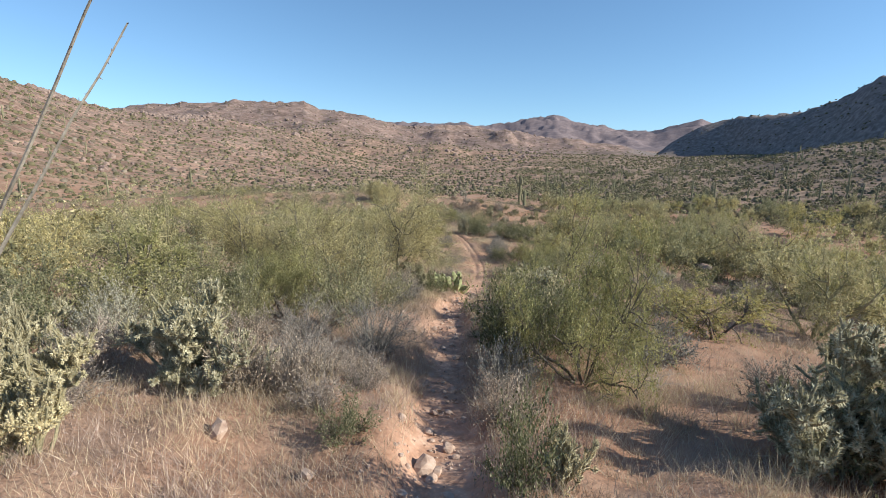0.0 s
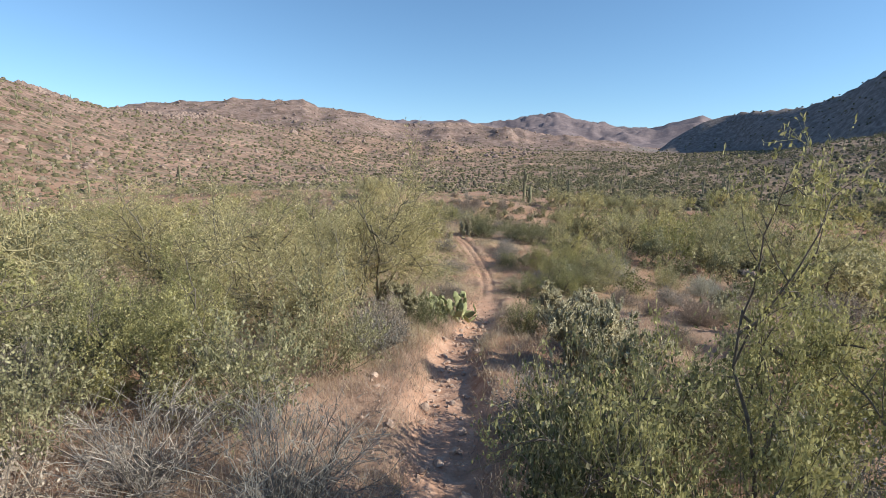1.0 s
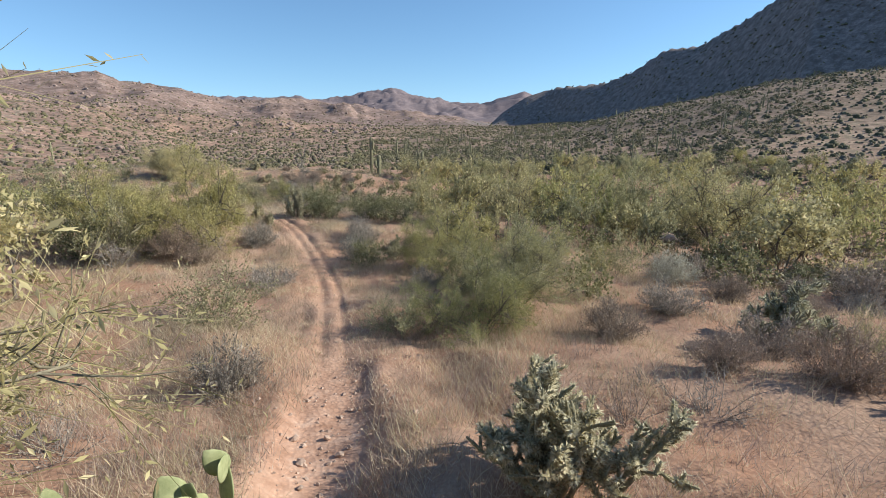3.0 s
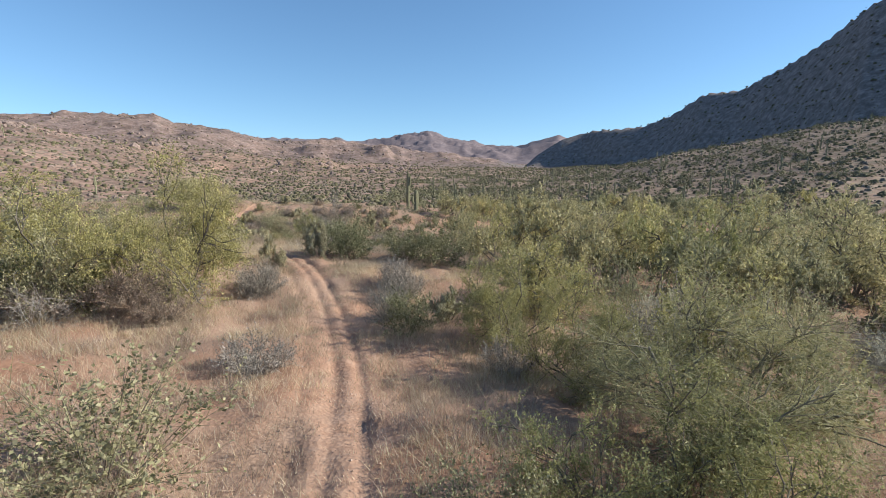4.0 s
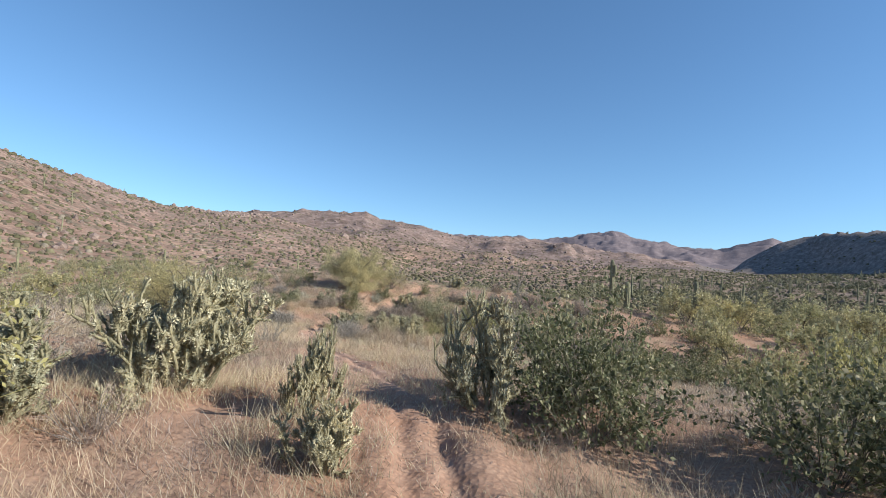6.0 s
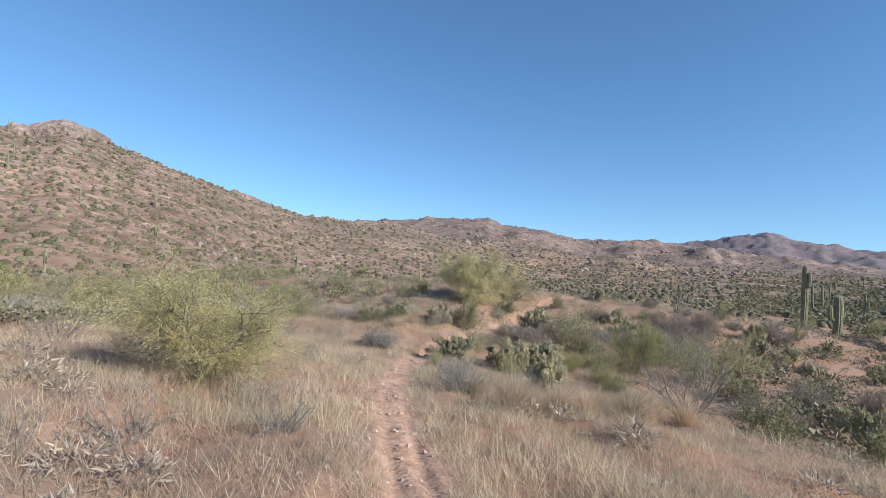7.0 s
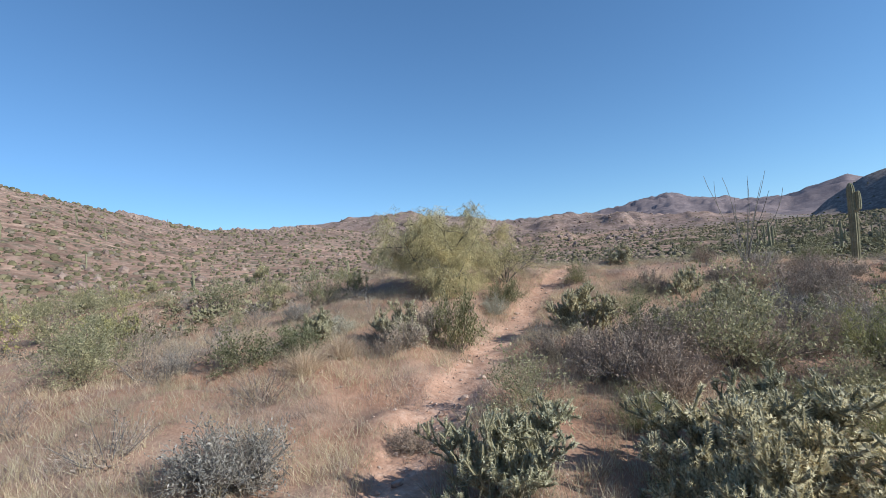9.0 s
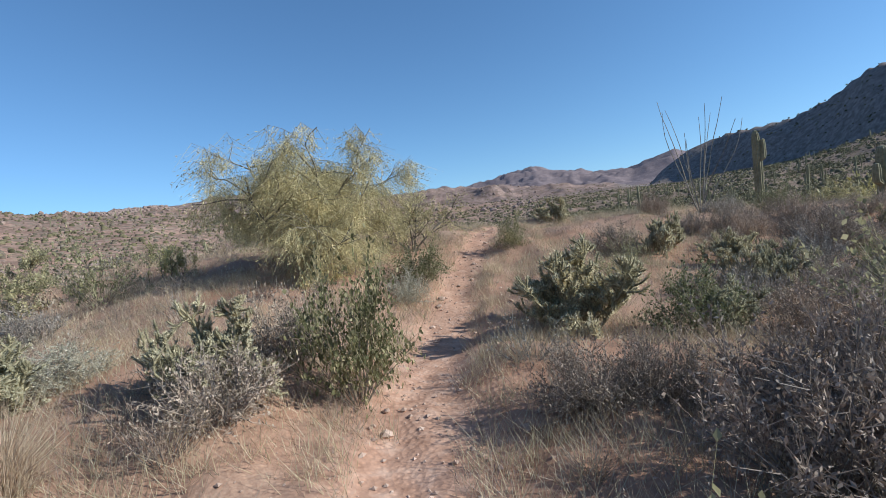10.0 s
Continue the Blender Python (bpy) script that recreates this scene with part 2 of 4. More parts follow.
def lumps(x, y, size, octaves=4, keep=0.55, sharp=True):
    """Fractal relief of sharp ridges and hollows, between about -1 and 1."""
    out, weight, total = 0 * x, 1.0, 0.0
    for k in range(octaves):
        u, v = x / size + 17.3 * k, y / size + 5.7 * k
        i, j = np.floor(u).astype(int), np.floor(v).astype(int)
        f, g = ease(u - i), ease(v - j)
        q = [TABLE[(i + a) % 256, (j + b) % 256] for a in (0, 1) for b in (0, 1)]
        n = (q[0] * (1 - g) + q[1] * g) * (1 - f) + (q[2] * (1 - g) + q[3] * g) * f
        out, total = out + weight * ((1 - 2.2 * np.abs(n)) if k < 2 or sharp else 0.9 * n), total + weight
        size, weight = size * 0.46, weight * keep
    return out / total


def slope_of(az, r, heights, far, foot, low, back, soft=0.45):
    """A range: its crest's elevation over the azimuth, at the distance far, rising from foot, falling behind by back."""
    a = np.array(heights, float)
    d = np.interp(az, *np.array(far, float).T)
    f = np.interp(az, *np.array(foot, float).T)
    top = d * np.tan(np.radians(np.interp(az, a[:, 0], a[:, 1]))) - 5.0
    k = np.clip((r - f) / (d - f), 0, 1)
    k = (1 - soft) * k + soft * ease(k)
    h = low + (top - low) * k
    return np.where(r > d, top - back * (r - d), h), k


LEFT_HILL = ((-180, 5), (-100, 8), (-68, 9.3), (-62, 9.1), (-59.5, 10.0), (-57, 9.4), (-51.7, 7.6), (-48.5, 6.7), (-42.7, 4.8), (-37.5, 3.5),
             (-33, 3.1), (-28, 3.2), (-24, 2.4), (-18, 1.0), (-10, -1.5), (0, -4), (180, -4))
MID_RIDGE = ((-180, 2), (-40, 2.5), (-34, 2.6), (-31, 2.9), (-25, 3.5), (-21, 3.7), (-16.2, 4.05), (-14.5, 3.3), (-10, 2.75), (-5.8, 1.9), (0, 1.8),
             (6, 1.5), (12, 0.9), (18, 0.2), (22, -0.6), (26, -1.6), (180, -3))
LOW_HILLS = ((-180, 1), (-40, 1.6), (-30, 1.3), (-20, 1.5), (-14, 0.9), (-9, 0.7), (-5, -0.2), (0, 0.1), (4, -0.7), (8, -0.5), (11, -1.4), (15, -0.7), (18, -1.6), (22, -2.6), (180, -4))
FAR_RANGE = ((-180, 2), (-10, 1.9), (-0.6, 2.0), (5.9, 2.1), (7.7, 2.45), (9.6, 2.95), (11.2, 3.05), (12.4, 3.35), (13.2, 3.1), (14.6, 2.5), (17, 2.0), (20, 1.7),
             (22.2, 1.75), (24.3, 2.25), (26.2, 2.75), (27.2, 3.0), (28.6, 2.4), (34, 2.0), (180, 2))
RIGHT_HILL = ((-180, -6), (18, -6), (21, -3), (22.6, -1.7), (25.2, 0.9), (27.9, 2.6), (30.9, 3.6), (34.5, 3.7), (36.6, 3.9), (39, 4.9), (42, 7.0),
              (45.5, 7.3), (49, 9.2), (52, 11.2), (54.2, 13.2), (62, 17), (80, 19), (110, 14), (150, 4), (180, -6))
BENCH = ((-180, -8), (5, -6), (14, -3.0), (17, -2.75), (22.7, -2.0), (26, -1.8), (30.6, -0.7), (34, -0.4), (37, 0.2), (41.6, 1.4), (45.7, 2.1), (49, 2.8),
         (53, 3.8), (60, 4.6), (90, 5), (150, 0), (180, -8))


def ground_z(x, y, fine=True):
    """The height of the ground at x, y (arrays)."""
    x, y = np.asarray(x, float), np.asarray(y, float)
    off = x - curve(TRACK_X, y)
    base = curve(TRACK_Z, y)
    right, left = np.maximum(off, 0), np.maximum(-off, 0)
    side = -0.035 * right - 0.0028 * right ** 2 * (right < 22) - (right >= 22) * (1.36 + 0.02 * (right - 22))
    side = side + 0.05 * np.minimum(left, 5) - 0.0011 * np.clip(left - 7, 0, 30) ** 2 - 0.02 * np.maximum(left - 37, 0)
    # the small rise beside the track's end
    knoll = 0.6 * np.exp(-(((x + 9.5) / 5.0) ** 2 + ((y - 62.5) / 5.0) ** 2))
    knoll = knoll * ease((np.abs(off) - 0.4) / 1.6)
    near = base + side + knoll
    dx, dy = x - CENTRE[0], y - CENTRE[1]
    r = np.hypot(dx, dy) + 1e-6
    az = np.degrees(np.arctan2(dx, dy))
    valley = np.interp(r, (0, 40, 70, 120, 300, 1000, 5000), (-8, -9, -11.0, -12.5, -17, -27, -27))
    h = valley + 4.5 * ease((r - 95) / 160) * lumps(x + 70, y - 40, 62, 4, 0.6, False)
    for heights, far, foot, low, back, amp, size, seed in (
            (FAR_RANGE, ((-180, 4000), (22, 4000), (24, 3600), (180, 3600)), ((-180, 1900), (180, 1900)), -27, 0.35, 190.0, 560, 5),
            (MID_RIDGE, ((-180, 1500), (180, 1500)), ((-180, 360), (-10, 420), (10, 700), (180, 700)), -20, 0.3, 62.0, 190, 6),
            (LOW_HILLS, ((-180, 620), (180, 620)), ((-180, 300), (-5, 330), (20, 400), (180, 400)), -19, 0.12, 26.0, 110, 10),
            (RIGHT_HILL, ((-180, 950), (30, 950), (42, 800), (55, 620), (180, 600)), ((-180, 880), (25, 880), (31, 850), (42, 640), (55, 440), (180, 400)), -14, 0.25, 40.0, 170, 7),
            (BENCH, ((-180, 330), (180, 330)), ((-180, 75), (20, 110), (60, 70), (180, 60)), -12, 0.0, 3.0, 70, 8),
            (LEFT_HILL, ((-180, 230), (-50, 235), (-36, 300), (-20, 360), (180, 380)), ((-180, 50), (-60, 62), (-40, 75), (-20, 110), (180, 130)), -12, 0.25, 4.0, 60, 9)):
        layer, k = slope_of(az, r, heights, far, foot, low, back, 0.0 if heights is RIGHT_HILL else 0.45)
        layer = layer + amp * k * (1 - 0.93 * k) * lumps(x + 300 * seed, y, size, sharp=amp > 15)
        h = np.maximum(h, layer)
    mix = ease((r - 42) / 45)
    # broken rock on the far slopes
    h = h + 17 * np.exp(-(((x - 119) / 26) ** 2 + ((y - 1005) / 24) ** 2) ** 2)
    dark_side = 1 - 0.8 * ease((az - 18) / 8)
    h = h + (dark_side * lumps(x, y, 24, 3, 0.7) * np.clip((r - 120) / 400, 0, 1) * ease((1000 - r) / 500) * 2.6
             + dark_side * lumps(x + 90, y, 150, 3, 0.7) * np.clip((r - 400) / 900, 0, 1) * np.clip(r / 400, 0.8, 6.0) * 4.0)
    z = near * (1 - mix) + h * mix
    if fine:
        far_fade = 1 - ease((r - 50) / 60)
        bed = np.exp(-(off / 0.55) ** 2)
        z = z + far_fade * (0.10 * (1 - bed) * waves(x, y, 3.6, 2, 2) + 0.03 * waves(x, y, 0.9, 3, 2))
        gully = 0.03 + 0.22 * (1 - ease((y - 17) / 7)) + 0.06 * ease((y - 44) / 6)
        z = z - gully * np.exp(-(off / 0.5) ** 4) * ease((100 - y) / 20)
        ruts = np.exp(-((off - 0.2) / 0.08) ** 2) + 0.8 * np.exp(-((off + 0.18) / 0.09) ** 2) + 0.5 * np.exp(-((off + 0.62 + 0.05 * np.sin(y)) / 0.08) ** 2)
        z = z - 0.055 * ruts * ease((y - 20) / 3) * ease((46 - y) / 6)
    return z



# ---------------- mesh tools ----------------
class Shape:
    """Gathers points and faces, and becomes one mesh."""

    def __init__(self):
        self.points, self.faces, self.count = [], [], 0

    def add(self, points, faces):
        self.points.append(np.asarray(points, float).reshape(-1, 3))
        self.faces.append(np.asarray(faces, int) + self.count)
        self.count += len(self.points[-1])

    def mesh(self, name, mat, smooth=False):
        me = bpy.data.meshes.new(name)
        v = np.concatenate(self.points)
        loops = np.concatenate([f.ravel() for f in self.faces])
        sizes = np.concatenate([np.full(len(f), f.shape[1]) for f in self.faces])
        me.vertices.add(len(v))
        me.vertices.foreach_set("co", v.ravel())
        me.loops.add(len(loops))
        me.loops.foreach_set("vertex_index", loops)
        me.polygons.add(len(sizes))
        me.polygons.foreach_set("loop_start", np.concatenate([[0], np.cumsum(sizes)[:-1]]))
        me.polygons.foreach_set("use_smooth", np.full(len(sizes), smooth))
        me.update(calc_edges=True)
        me.materials.append(mat)
        return me


def part(name, shape, mat, parent=None, label="", smooth=False, kind=""):
    ob = new(name, shape.mesh(name, mat, smooth))
    ob.parent = parent
    return tagged(ob, label, kind=kind)


def unit(v):
    return v / (np.linalg.norm(v, axis=-1, keepdims=True) + 1e-9)


def crossing(d):
    """Two directions square to each of the rows d."""
    ref = np.where(np.abs(d[:, 2:3]) > 0.9, (1.0, 0, 0), (0, 0, 1.0))
    u = unit(np.cross(d, ref))
    return u, np.cross(d, u)


def ribbons(shape, a, b, r, g):
    """Very thin twigs: narrow flat strips, each turned its own way."""
    n = len(a)
    side = unit(np.cross(b - a, scatter_way(g, n))) * r
    shape.add(np.stack([a - side, a + side, b + side * 0.4, b - side * 0.4], 1), np.arange(4 * n).reshape(-1, 4))


def limb(shape, pts, radii, sides=6, close=True):
    """A bent round branch along pts."""
    pts, radii = np.asarray(pts, float), np.asarray(radii, float)
    d = unit(np.gradient(pts, axis=0))
    u, w = crossing(d)
    for i in range(1, len(u)):
        u[i] = unit(u[i - 1] - d[i] * (u[i - 1] @ d[i]))
        w[i] = np.cross(d[i], u[i])
    ang = np.arange(sides) * 6.2832 / sides
    ring = pts[:, None] + (u[:, None] * np.cos(ang)[None, :, None] + w[:, None] * np.sin(ang)[None, :, None]) * radii[:, None, None]
    n, k = len(pts), np.arange(sides)
    quads = np.concatenate([np.stack([k, (k + 1) % sides, (k + 1) % sides + sides, k + sides], 1) + i * sides for i in range(n - 1)])
    shape.add(ring, quads)
    if close:
        base = shape.count
        shape.add([pts[-1] + d[-1] * radii[-1] * 0.7], np.zeros((0, 3), int))
        last = base - sides
        shape.faces.append(np.stack([last + k, last + (k + 1) % sides, np.full(sides, base)], 1))


def leaves(shape, at, along, size, width, g, pointed=False):
    """Small pointed leaves, each turned its own way."""
    n = len(at)
    d = unit(along)
    u, w = crossing(d)
    turn = g.uniform(0, 6.2832, (n, 1))
    s = u * np.cos(turn) + w * np.sin(turn)
    size = np.reshape(size, (-1, 1)) * np.ones((n, 1))
    base = at + d * size * 0.25
    if pointed:
        fold = np.cross(d, s) * size * width * g.uniform(-0.3, 0.3, (n, 1))
        base = at + d * size * 0.5 + fold
        pts = np.stack([at, base + s * size * width, at + d * size * 1.1, base - s * size * width], 1)
        shape.add(pts, np.arange(4 * n).reshape(-1, 4))
        return
    pts = np.stack([base + s * size * width * 1.3, base - s * size * width * 1.3, at + d * size * 1.15], 1)
    shape.add(pts, np.arange(3 * n).reshape(-1, 3))


def clumped(p, size, seed):
    """A smooth field over space, between about -1.5 and 1.5: leaves grow where it is high, gaps open where it is low."""
    g = np.random.default_rng(seed + 900)
    out = 0.0
    for _ in range(7):
        k = scatter_way(g, 1)[0] * 6.2832 / (size * g.uniform(0.6, 1.5))
        out = out + np.sin(p @ k + g.uniform(0, 6.2832))
    return out / 1.87


def wander(g, start, way, length, steps, bend, lift=0.0):
    """A crooked line of points."""
    pts, d = [np.array(start, float)], unit(np.array(way, float))
    for _ in range(steps):
        d = unit(d + g.normal(0, bend, 3) + (0, 0, lift))
        pts.append(pts[-1] + d * length / steps)
    return np.array(pts)


def along_line(pts, t):
    i = np.minimum((t * (len(pts) - 1)).astype(int), len(pts) - 2)
    f = (t * (len(pts) - 1) - i)[:, None]
    return pts[i] * (1 - f) + pts[i + 1] * f, unit(pts[i + 1] - pts[i])


def scatter_way(g, n, lift=0.0):
    return unit(g.normal(0, 1, (n, 3)) + (0, 0, lift))


def thing(name, label, category, group=""):
    return tagged(new(name), label, category, group)


def branching(g, trunks, spread, height, radius, kids, reach, lift, bend=0.22):
    """Trunks and their branches, as crooked lines by level."""
    levels = [[], [], []]
    for k in range(trunks):
        a = 6.2832 * (k + g.uniform(-0.3, 0.3)) / trunks
        lean = spread * g.uniform(0.5, 1.1)
        way = (math.cos(a) * lean, math.sin(a) * lean, 1.0)
        main = wander(g, (0.06 * math.cos(a), 0.06 * math.sin(a), -0.08), way, height * g.uniform(0.55, 0.75), 6, bend * 0.8, 0.03)
        levels[0].append((main, radius * g.uniform(0.7, 1.1)))
        for t in g.uniform(0.28, 1.0, kids[0]):
            p, d = along_line(main, np.array([t]))
            w = unit(d[0] * 0.5 + scatter_way(g, 1, 0.15)[0] + np.array([p[0][0], p[0][1], 0]) * 0.35 / height)
            sub = wander(g, p[0], w, height * reach * g.uniform(0.6, 1.2), 5, bend, lift)
            levels[1].append((sub, radius * 0.45))
            for s in g.uniform(0.25, 1.0, kids[1]):
                q, e = along_line(sub, np.array([s]))
                w2 = unit(e[0] * 0.7 + scatter_way(g, 1, 0.2)[0])
                levels[2].append((wander(g, q[0], w2, height * reach * 0.5 * g.uniform(0.5, 1.2), 3, bend, lift), radius * 0.2))
    return levels


def extent(root):
    """How high and how wide a thing is, but for its outermost tips."""
    pts = []
    for ob in root.children_recursive:
        v = np.zeros(len(ob.data.vertices) * 3)
        ob.data.vertices.foreach_get("co", v)
        pts.append(v.reshape(-1, 3))
    pts = np.concatenate(pts)
    return float(np.quantile(pts[:, 2], 0.985)), float(2 * np.quantile(np.hypot(pts[:, 0], pts[:, 1]), 0.95))


def make_tree(name, label, seed, height, leaf_mat, bark_mat, trunks=4, spread=0.55, kids=(8, 6), twigs=9, per_twig=5, leaf=0.03, width=0.22,
              reach=0.34, droop=0.0, radius=0.05, category="tree", twig_len=0.13, twig_r=0.0028, fine=True, bend=0.22, clump=0.24):
    g = np.random.default_rng(seed)
    root = thing(name, label, category)
    lv = branching(g, trunks, spread, height, radius, kids, reach, 0.05, bend)
    for pts, r in lv[0]:
        s = Shape()
        limb(s, pts, np.linspace(r, r * 0.45, len(pts)), 7)
        part("trunk", s, bark_mat, root, smooth=True)
    if fine:
        for pts, r in lv[1]:
            s = Shape()
            limb(s, pts, np.linspace(r, r * 0.4, len(pts)), 5)
            part("branch", s, bark_mat, root, smooth=True)
    s = Shape()
    for pts, r in lv[2] + ([] if fine else lv[1]):
        limb(s, pts, np.linspace(r, r * 0.4, len(pts)), 3, False)
    part("twig_work", s, bark_mat, root, smooth=True, kind="stuff")
    s = Shape()
    a, b = [], []
    for pts, _ in lv[2] + lv[1]:
        t = g.uniform(0.2, 1.0, twigs)
        p, d = along_line(pts, t)
        w = unit(d * 0.9 + scatter_way(g, twigs, 0.1) * 0.8 - np.array((0, 0, droop)))
        a.append(p)
        b.append(p + w * (height * twig_len * g.uniform(0.4, 1.2, (twigs, 1))))
    a, b = np.concatenate(a), np.concatenate(b)
    field = clumped(b, height * clump, seed)
    a, b, field = a[field > -0.9], b[field > -0.9], field[field > -0.9]
    ribbons(s, a, b, twig_r * 1.2, g)
    a, b = a[field > -0.35], b[field > -0.35]
    for _ in range(per_twig):
        t = g.uniform(0.15, 1.05, (len(a), 1))
        p = a + (b - a) * t
        leaves(s, p, unit(b - a) * 0.6 + scatter_way(g, len(a)), leaf * g.uniform(0.6, 1.4, len(a)), width, g, fine)
    part("crown", s, leaf_mat, root, kind="stuff")
    return root


def make_bush(name, label, seed, height, width, leaf_mat, stem_mat, stems=26, twigs=26, per_twig=5, leaf=0.028, leaf_w=0.3, upright=0.7, stem_r=0.0055,
              category="bush", twig_len=0.3, fill=0.25, clump=0.34):
    """A shrub of many stems fanned out from its base, with leafy twigs on their outer parts."""
    g = np.random.default_rng(seed)
    root = thing(name, label, category)
    s, a, b = Shape(), [], []
    for _ in range(stems):
        ang, out = g.uniform(0, 6.2832), math.sqrt(g.uniform(0.02, 1.0))
        tip_h = height * (1.0 - 0.55 * out ** 2) * g.uniform(0.72, 1.05)
        way = np.array((math.cos(ang) * out * width * 0.5, math.sin(ang) * out * width * 0.5, tip_h * upright + (1 - upright) * 0.2))
        length = np.linalg.norm((way[0], way[1], tip_h))
        pts = wander(g, (0.05 * math.cos(ang), 0.05 * math.sin(ang), -0.05), way, length, 4, 0.14, 0.02)
        limb(s, pts, np.linspace(stem_r, stem_r * 0.4, len(pts)), 3, False)
        t = g.uniform(fill, 1.0, twigs)
        p, d = along_line(pts, t)
        w = unit(d * 0.8 + scatter_way(g, twigs, 0.25))
        a.append(p)
        b.append(p + w * height * twig_len * g.uniform(0.35, 1.1, (twigs, 1)))
    part("stem_base", s, stem_mat, root, smooth=True, kind="stuff")
    a, b = np.concatenate(a), np.concatenate(b)
    b[:, 2] = np.maximum(b[:, 2], 0.02)
    s = Shape()
    field = clumped(b, height * clump, seed)
    a, b, field = a[field > -1.0], b[field > -1.0], field[field > -1.0]
    ribbons(s, a, b, stem_r * 0.45, g)
    a, b = a[field > -0.35], b[field > -0.35]
    for _ in range(per_twig):
        t = g.uniform(0.1, 1.05, (len(a), 1))
        leaves(s, a + (b - a) * t, unit(b - a) * 0.5 + scatter_way(g, len(a), 0.2), leaf * g.uniform(0.6, 1.4, len(a)), leaf_w, g, True)
    part("foliage", s, leaf_mat, root, kind="stuff")
    return root


def make_tuft(name, label, seed, height, width, mat, blades=420, thick=0.006, category="grass", lean=1.0, bend=0.25):
    """A tuft of upright stems or blades, each of two bent pieces, in a few leaning sheaves."""
    g = np.random.default_rng(seed)
    root = thing(name, label, category)
    for k in range(3):
        n = blades // 3
        s = Shape()
        ang = g.uniform(0, 6.2832, n)
        out = np.sqrt(g.uniform(0, 1, n))
        base = np.stack([np.cos(ang) * out * width * 0.18, np.sin(ang) * out * width * 0.18, np.full(n, -0.03)], 1)
        h = height * g.uniform(0.25, 1.1, n) * (1.05 - 0.4 * out ** 2)
        tip = base + np.stack([np.cos(ang) * out * width * 0.36 * lean, np.sin(ang) * out * width * 0.36 * lean, h], 1) + g.normal(0, 0.11 * width, (n, 3)) * (1, 1, 0.4)
        mid = base + (tip - base) * 0.55 + np.stack([-np.cos(ang), -np.sin(ang), 0 * ang], 1) * (bend * 0.2 * width * out)[:, None]
        side = unit(np.cross(tip - base, scatter_way(g, n))) * thick
        pts = np.stack([base - side, base + side, mid + side * 0.8, mid - side * 0.8, tip], 1)
        i = np.arange(n)[:, None] * 5
        s.add(pts, i + np.array((0, 1, 2, 3)))
        s.faces.append(i + np.array((3, 2, 4)) + s.count - 5 * n)
        part("sheaf", s, mat, root, kind="stuff")
    return root


def make_cholla(name, label, seed, height, width, stems=9, depth=3, skin=None, joint=0.10, thick=0.0095, sprouts=2):
    """A branching cactus of chained cylindrical joints in a haze of pale spines."""
    g = np.random.default_rng(seed)
    root = thing(name, label, "cactus")
    now = {}

    def chain(p, d, left, r):
        n = joint * g.uniform(0.8, 1.5)
        pts = wander(g, p, d, n, 4, 0.10, 0.06)
        limb(now["skin"], pts[[0, 2, 4]], r * np.array((0.78, 1.08, 0.74)), 5)
        now["ends"].append((pts, r))
        way = unit(pts[-1] - pts[-2])
        if left > 0 and pts[-1][2] < height * 1.02:
            for _ in range(1 if g.uniform() < 0.35 else 2 + (g.uniform() < 0.25)):
                w = unit(way * 0.95 + scatter_way(g, 1, 0.45)[0] * 0.88)
                chain(pts[-1] - way * 0.01, w, left - 1, r * 0.94)

    now["skin"], now["ends"] = Shape(), []
    for _ in range(stems):
        ang, out = g.uniform(0, 6.2832), g.uniform(0.05, 1.0)
        way = (math.cos(ang) * out * width / height * 0.75, math.sin(ang) * out * width / height * 0.75, 1.0 - 0.35 * out)
        run = wander(g, (0.10 * math.cos(ang) * out, 0.10 * math.sin(ang) * out, -0.05), way, height * g.uniform(0.2, 0.55), 4, 0.2, 0.03)
        s = Shape()
        limb(s, run, np.linspace(thick * 1.5, thick * 1.05, 5), 6)
        part("stem", s, skin or M_CHOLLA, root, smooth=True)
        now["ends"].append((run, thick))
        for _ in range(sprouts):
            q, e = along_line(run, np.array([g.uniform(0.3, 1.0)]))
            chain(q[0], unit(e[0] + scatter_way(g, 1, 0.5)[0] * 0.75), depth, thick)
        chain(run[-1], unit(run[-1] - run[-2]), depth, thick)
    part("joints", now["skin"], skin or M_CHOLLA, root, smooth=True, kind="stuff")
    spines = Shape()
    for pts, r in now["ends"]:
        n = 34
        p, d = along_line(pts, g.uniform(0.05, 1.0, n))
        out_ = unit(np.cross(d, scatter_way(g, n)))
        tip = p + out_ * (r + 0.019) + d * 0.01
        side = np.cross(out_, d) * 0.0034
        spines.add(np.stack([p + out_ * r * 0.9 - side, p + out_ * r * 0.9 + side, tip], 1), np.arange(3 * n).reshape(-1, 3))
    part("spine_coat", spines, M_SPINE, root, "pale straw-coloured spines", kind="stuff")
    return root


def pad_shape(g):
    """One flat oval cactus pad, thicker in the middle, standing on its narrow end."""
    s = Shape()
    k, rows = 12, 7
    t = np.linspace(0.02, 0.98, rows)
    half = 0.5 * np.sin(np.pi * t ** 0.8) ** 0.75 * 0.72
    thick = 0.045 * np.sin(np.pi * t) ** 0.5
    ang = np.arange(k) * 6.2832 / k
    pts = np.stack([half[:, None] * np.cos(ang), thick[:, None] * np.sin(ang) + 0.02 * np.sin(3 * t)[:, None] * np.ones(k), t[:, None] * np.ones(k)], -1)
    j = np.arange(k)
    quads = np.concatenate([np.stack([j, (j + 1) % k, (j + 1) % k + k, j + k], 1) + i * k for i in range(rows - 1)])
    s.add(pts, quads)
    s.faces.append(np.arange(k)[None] + (rows - 1) * k)
    return s


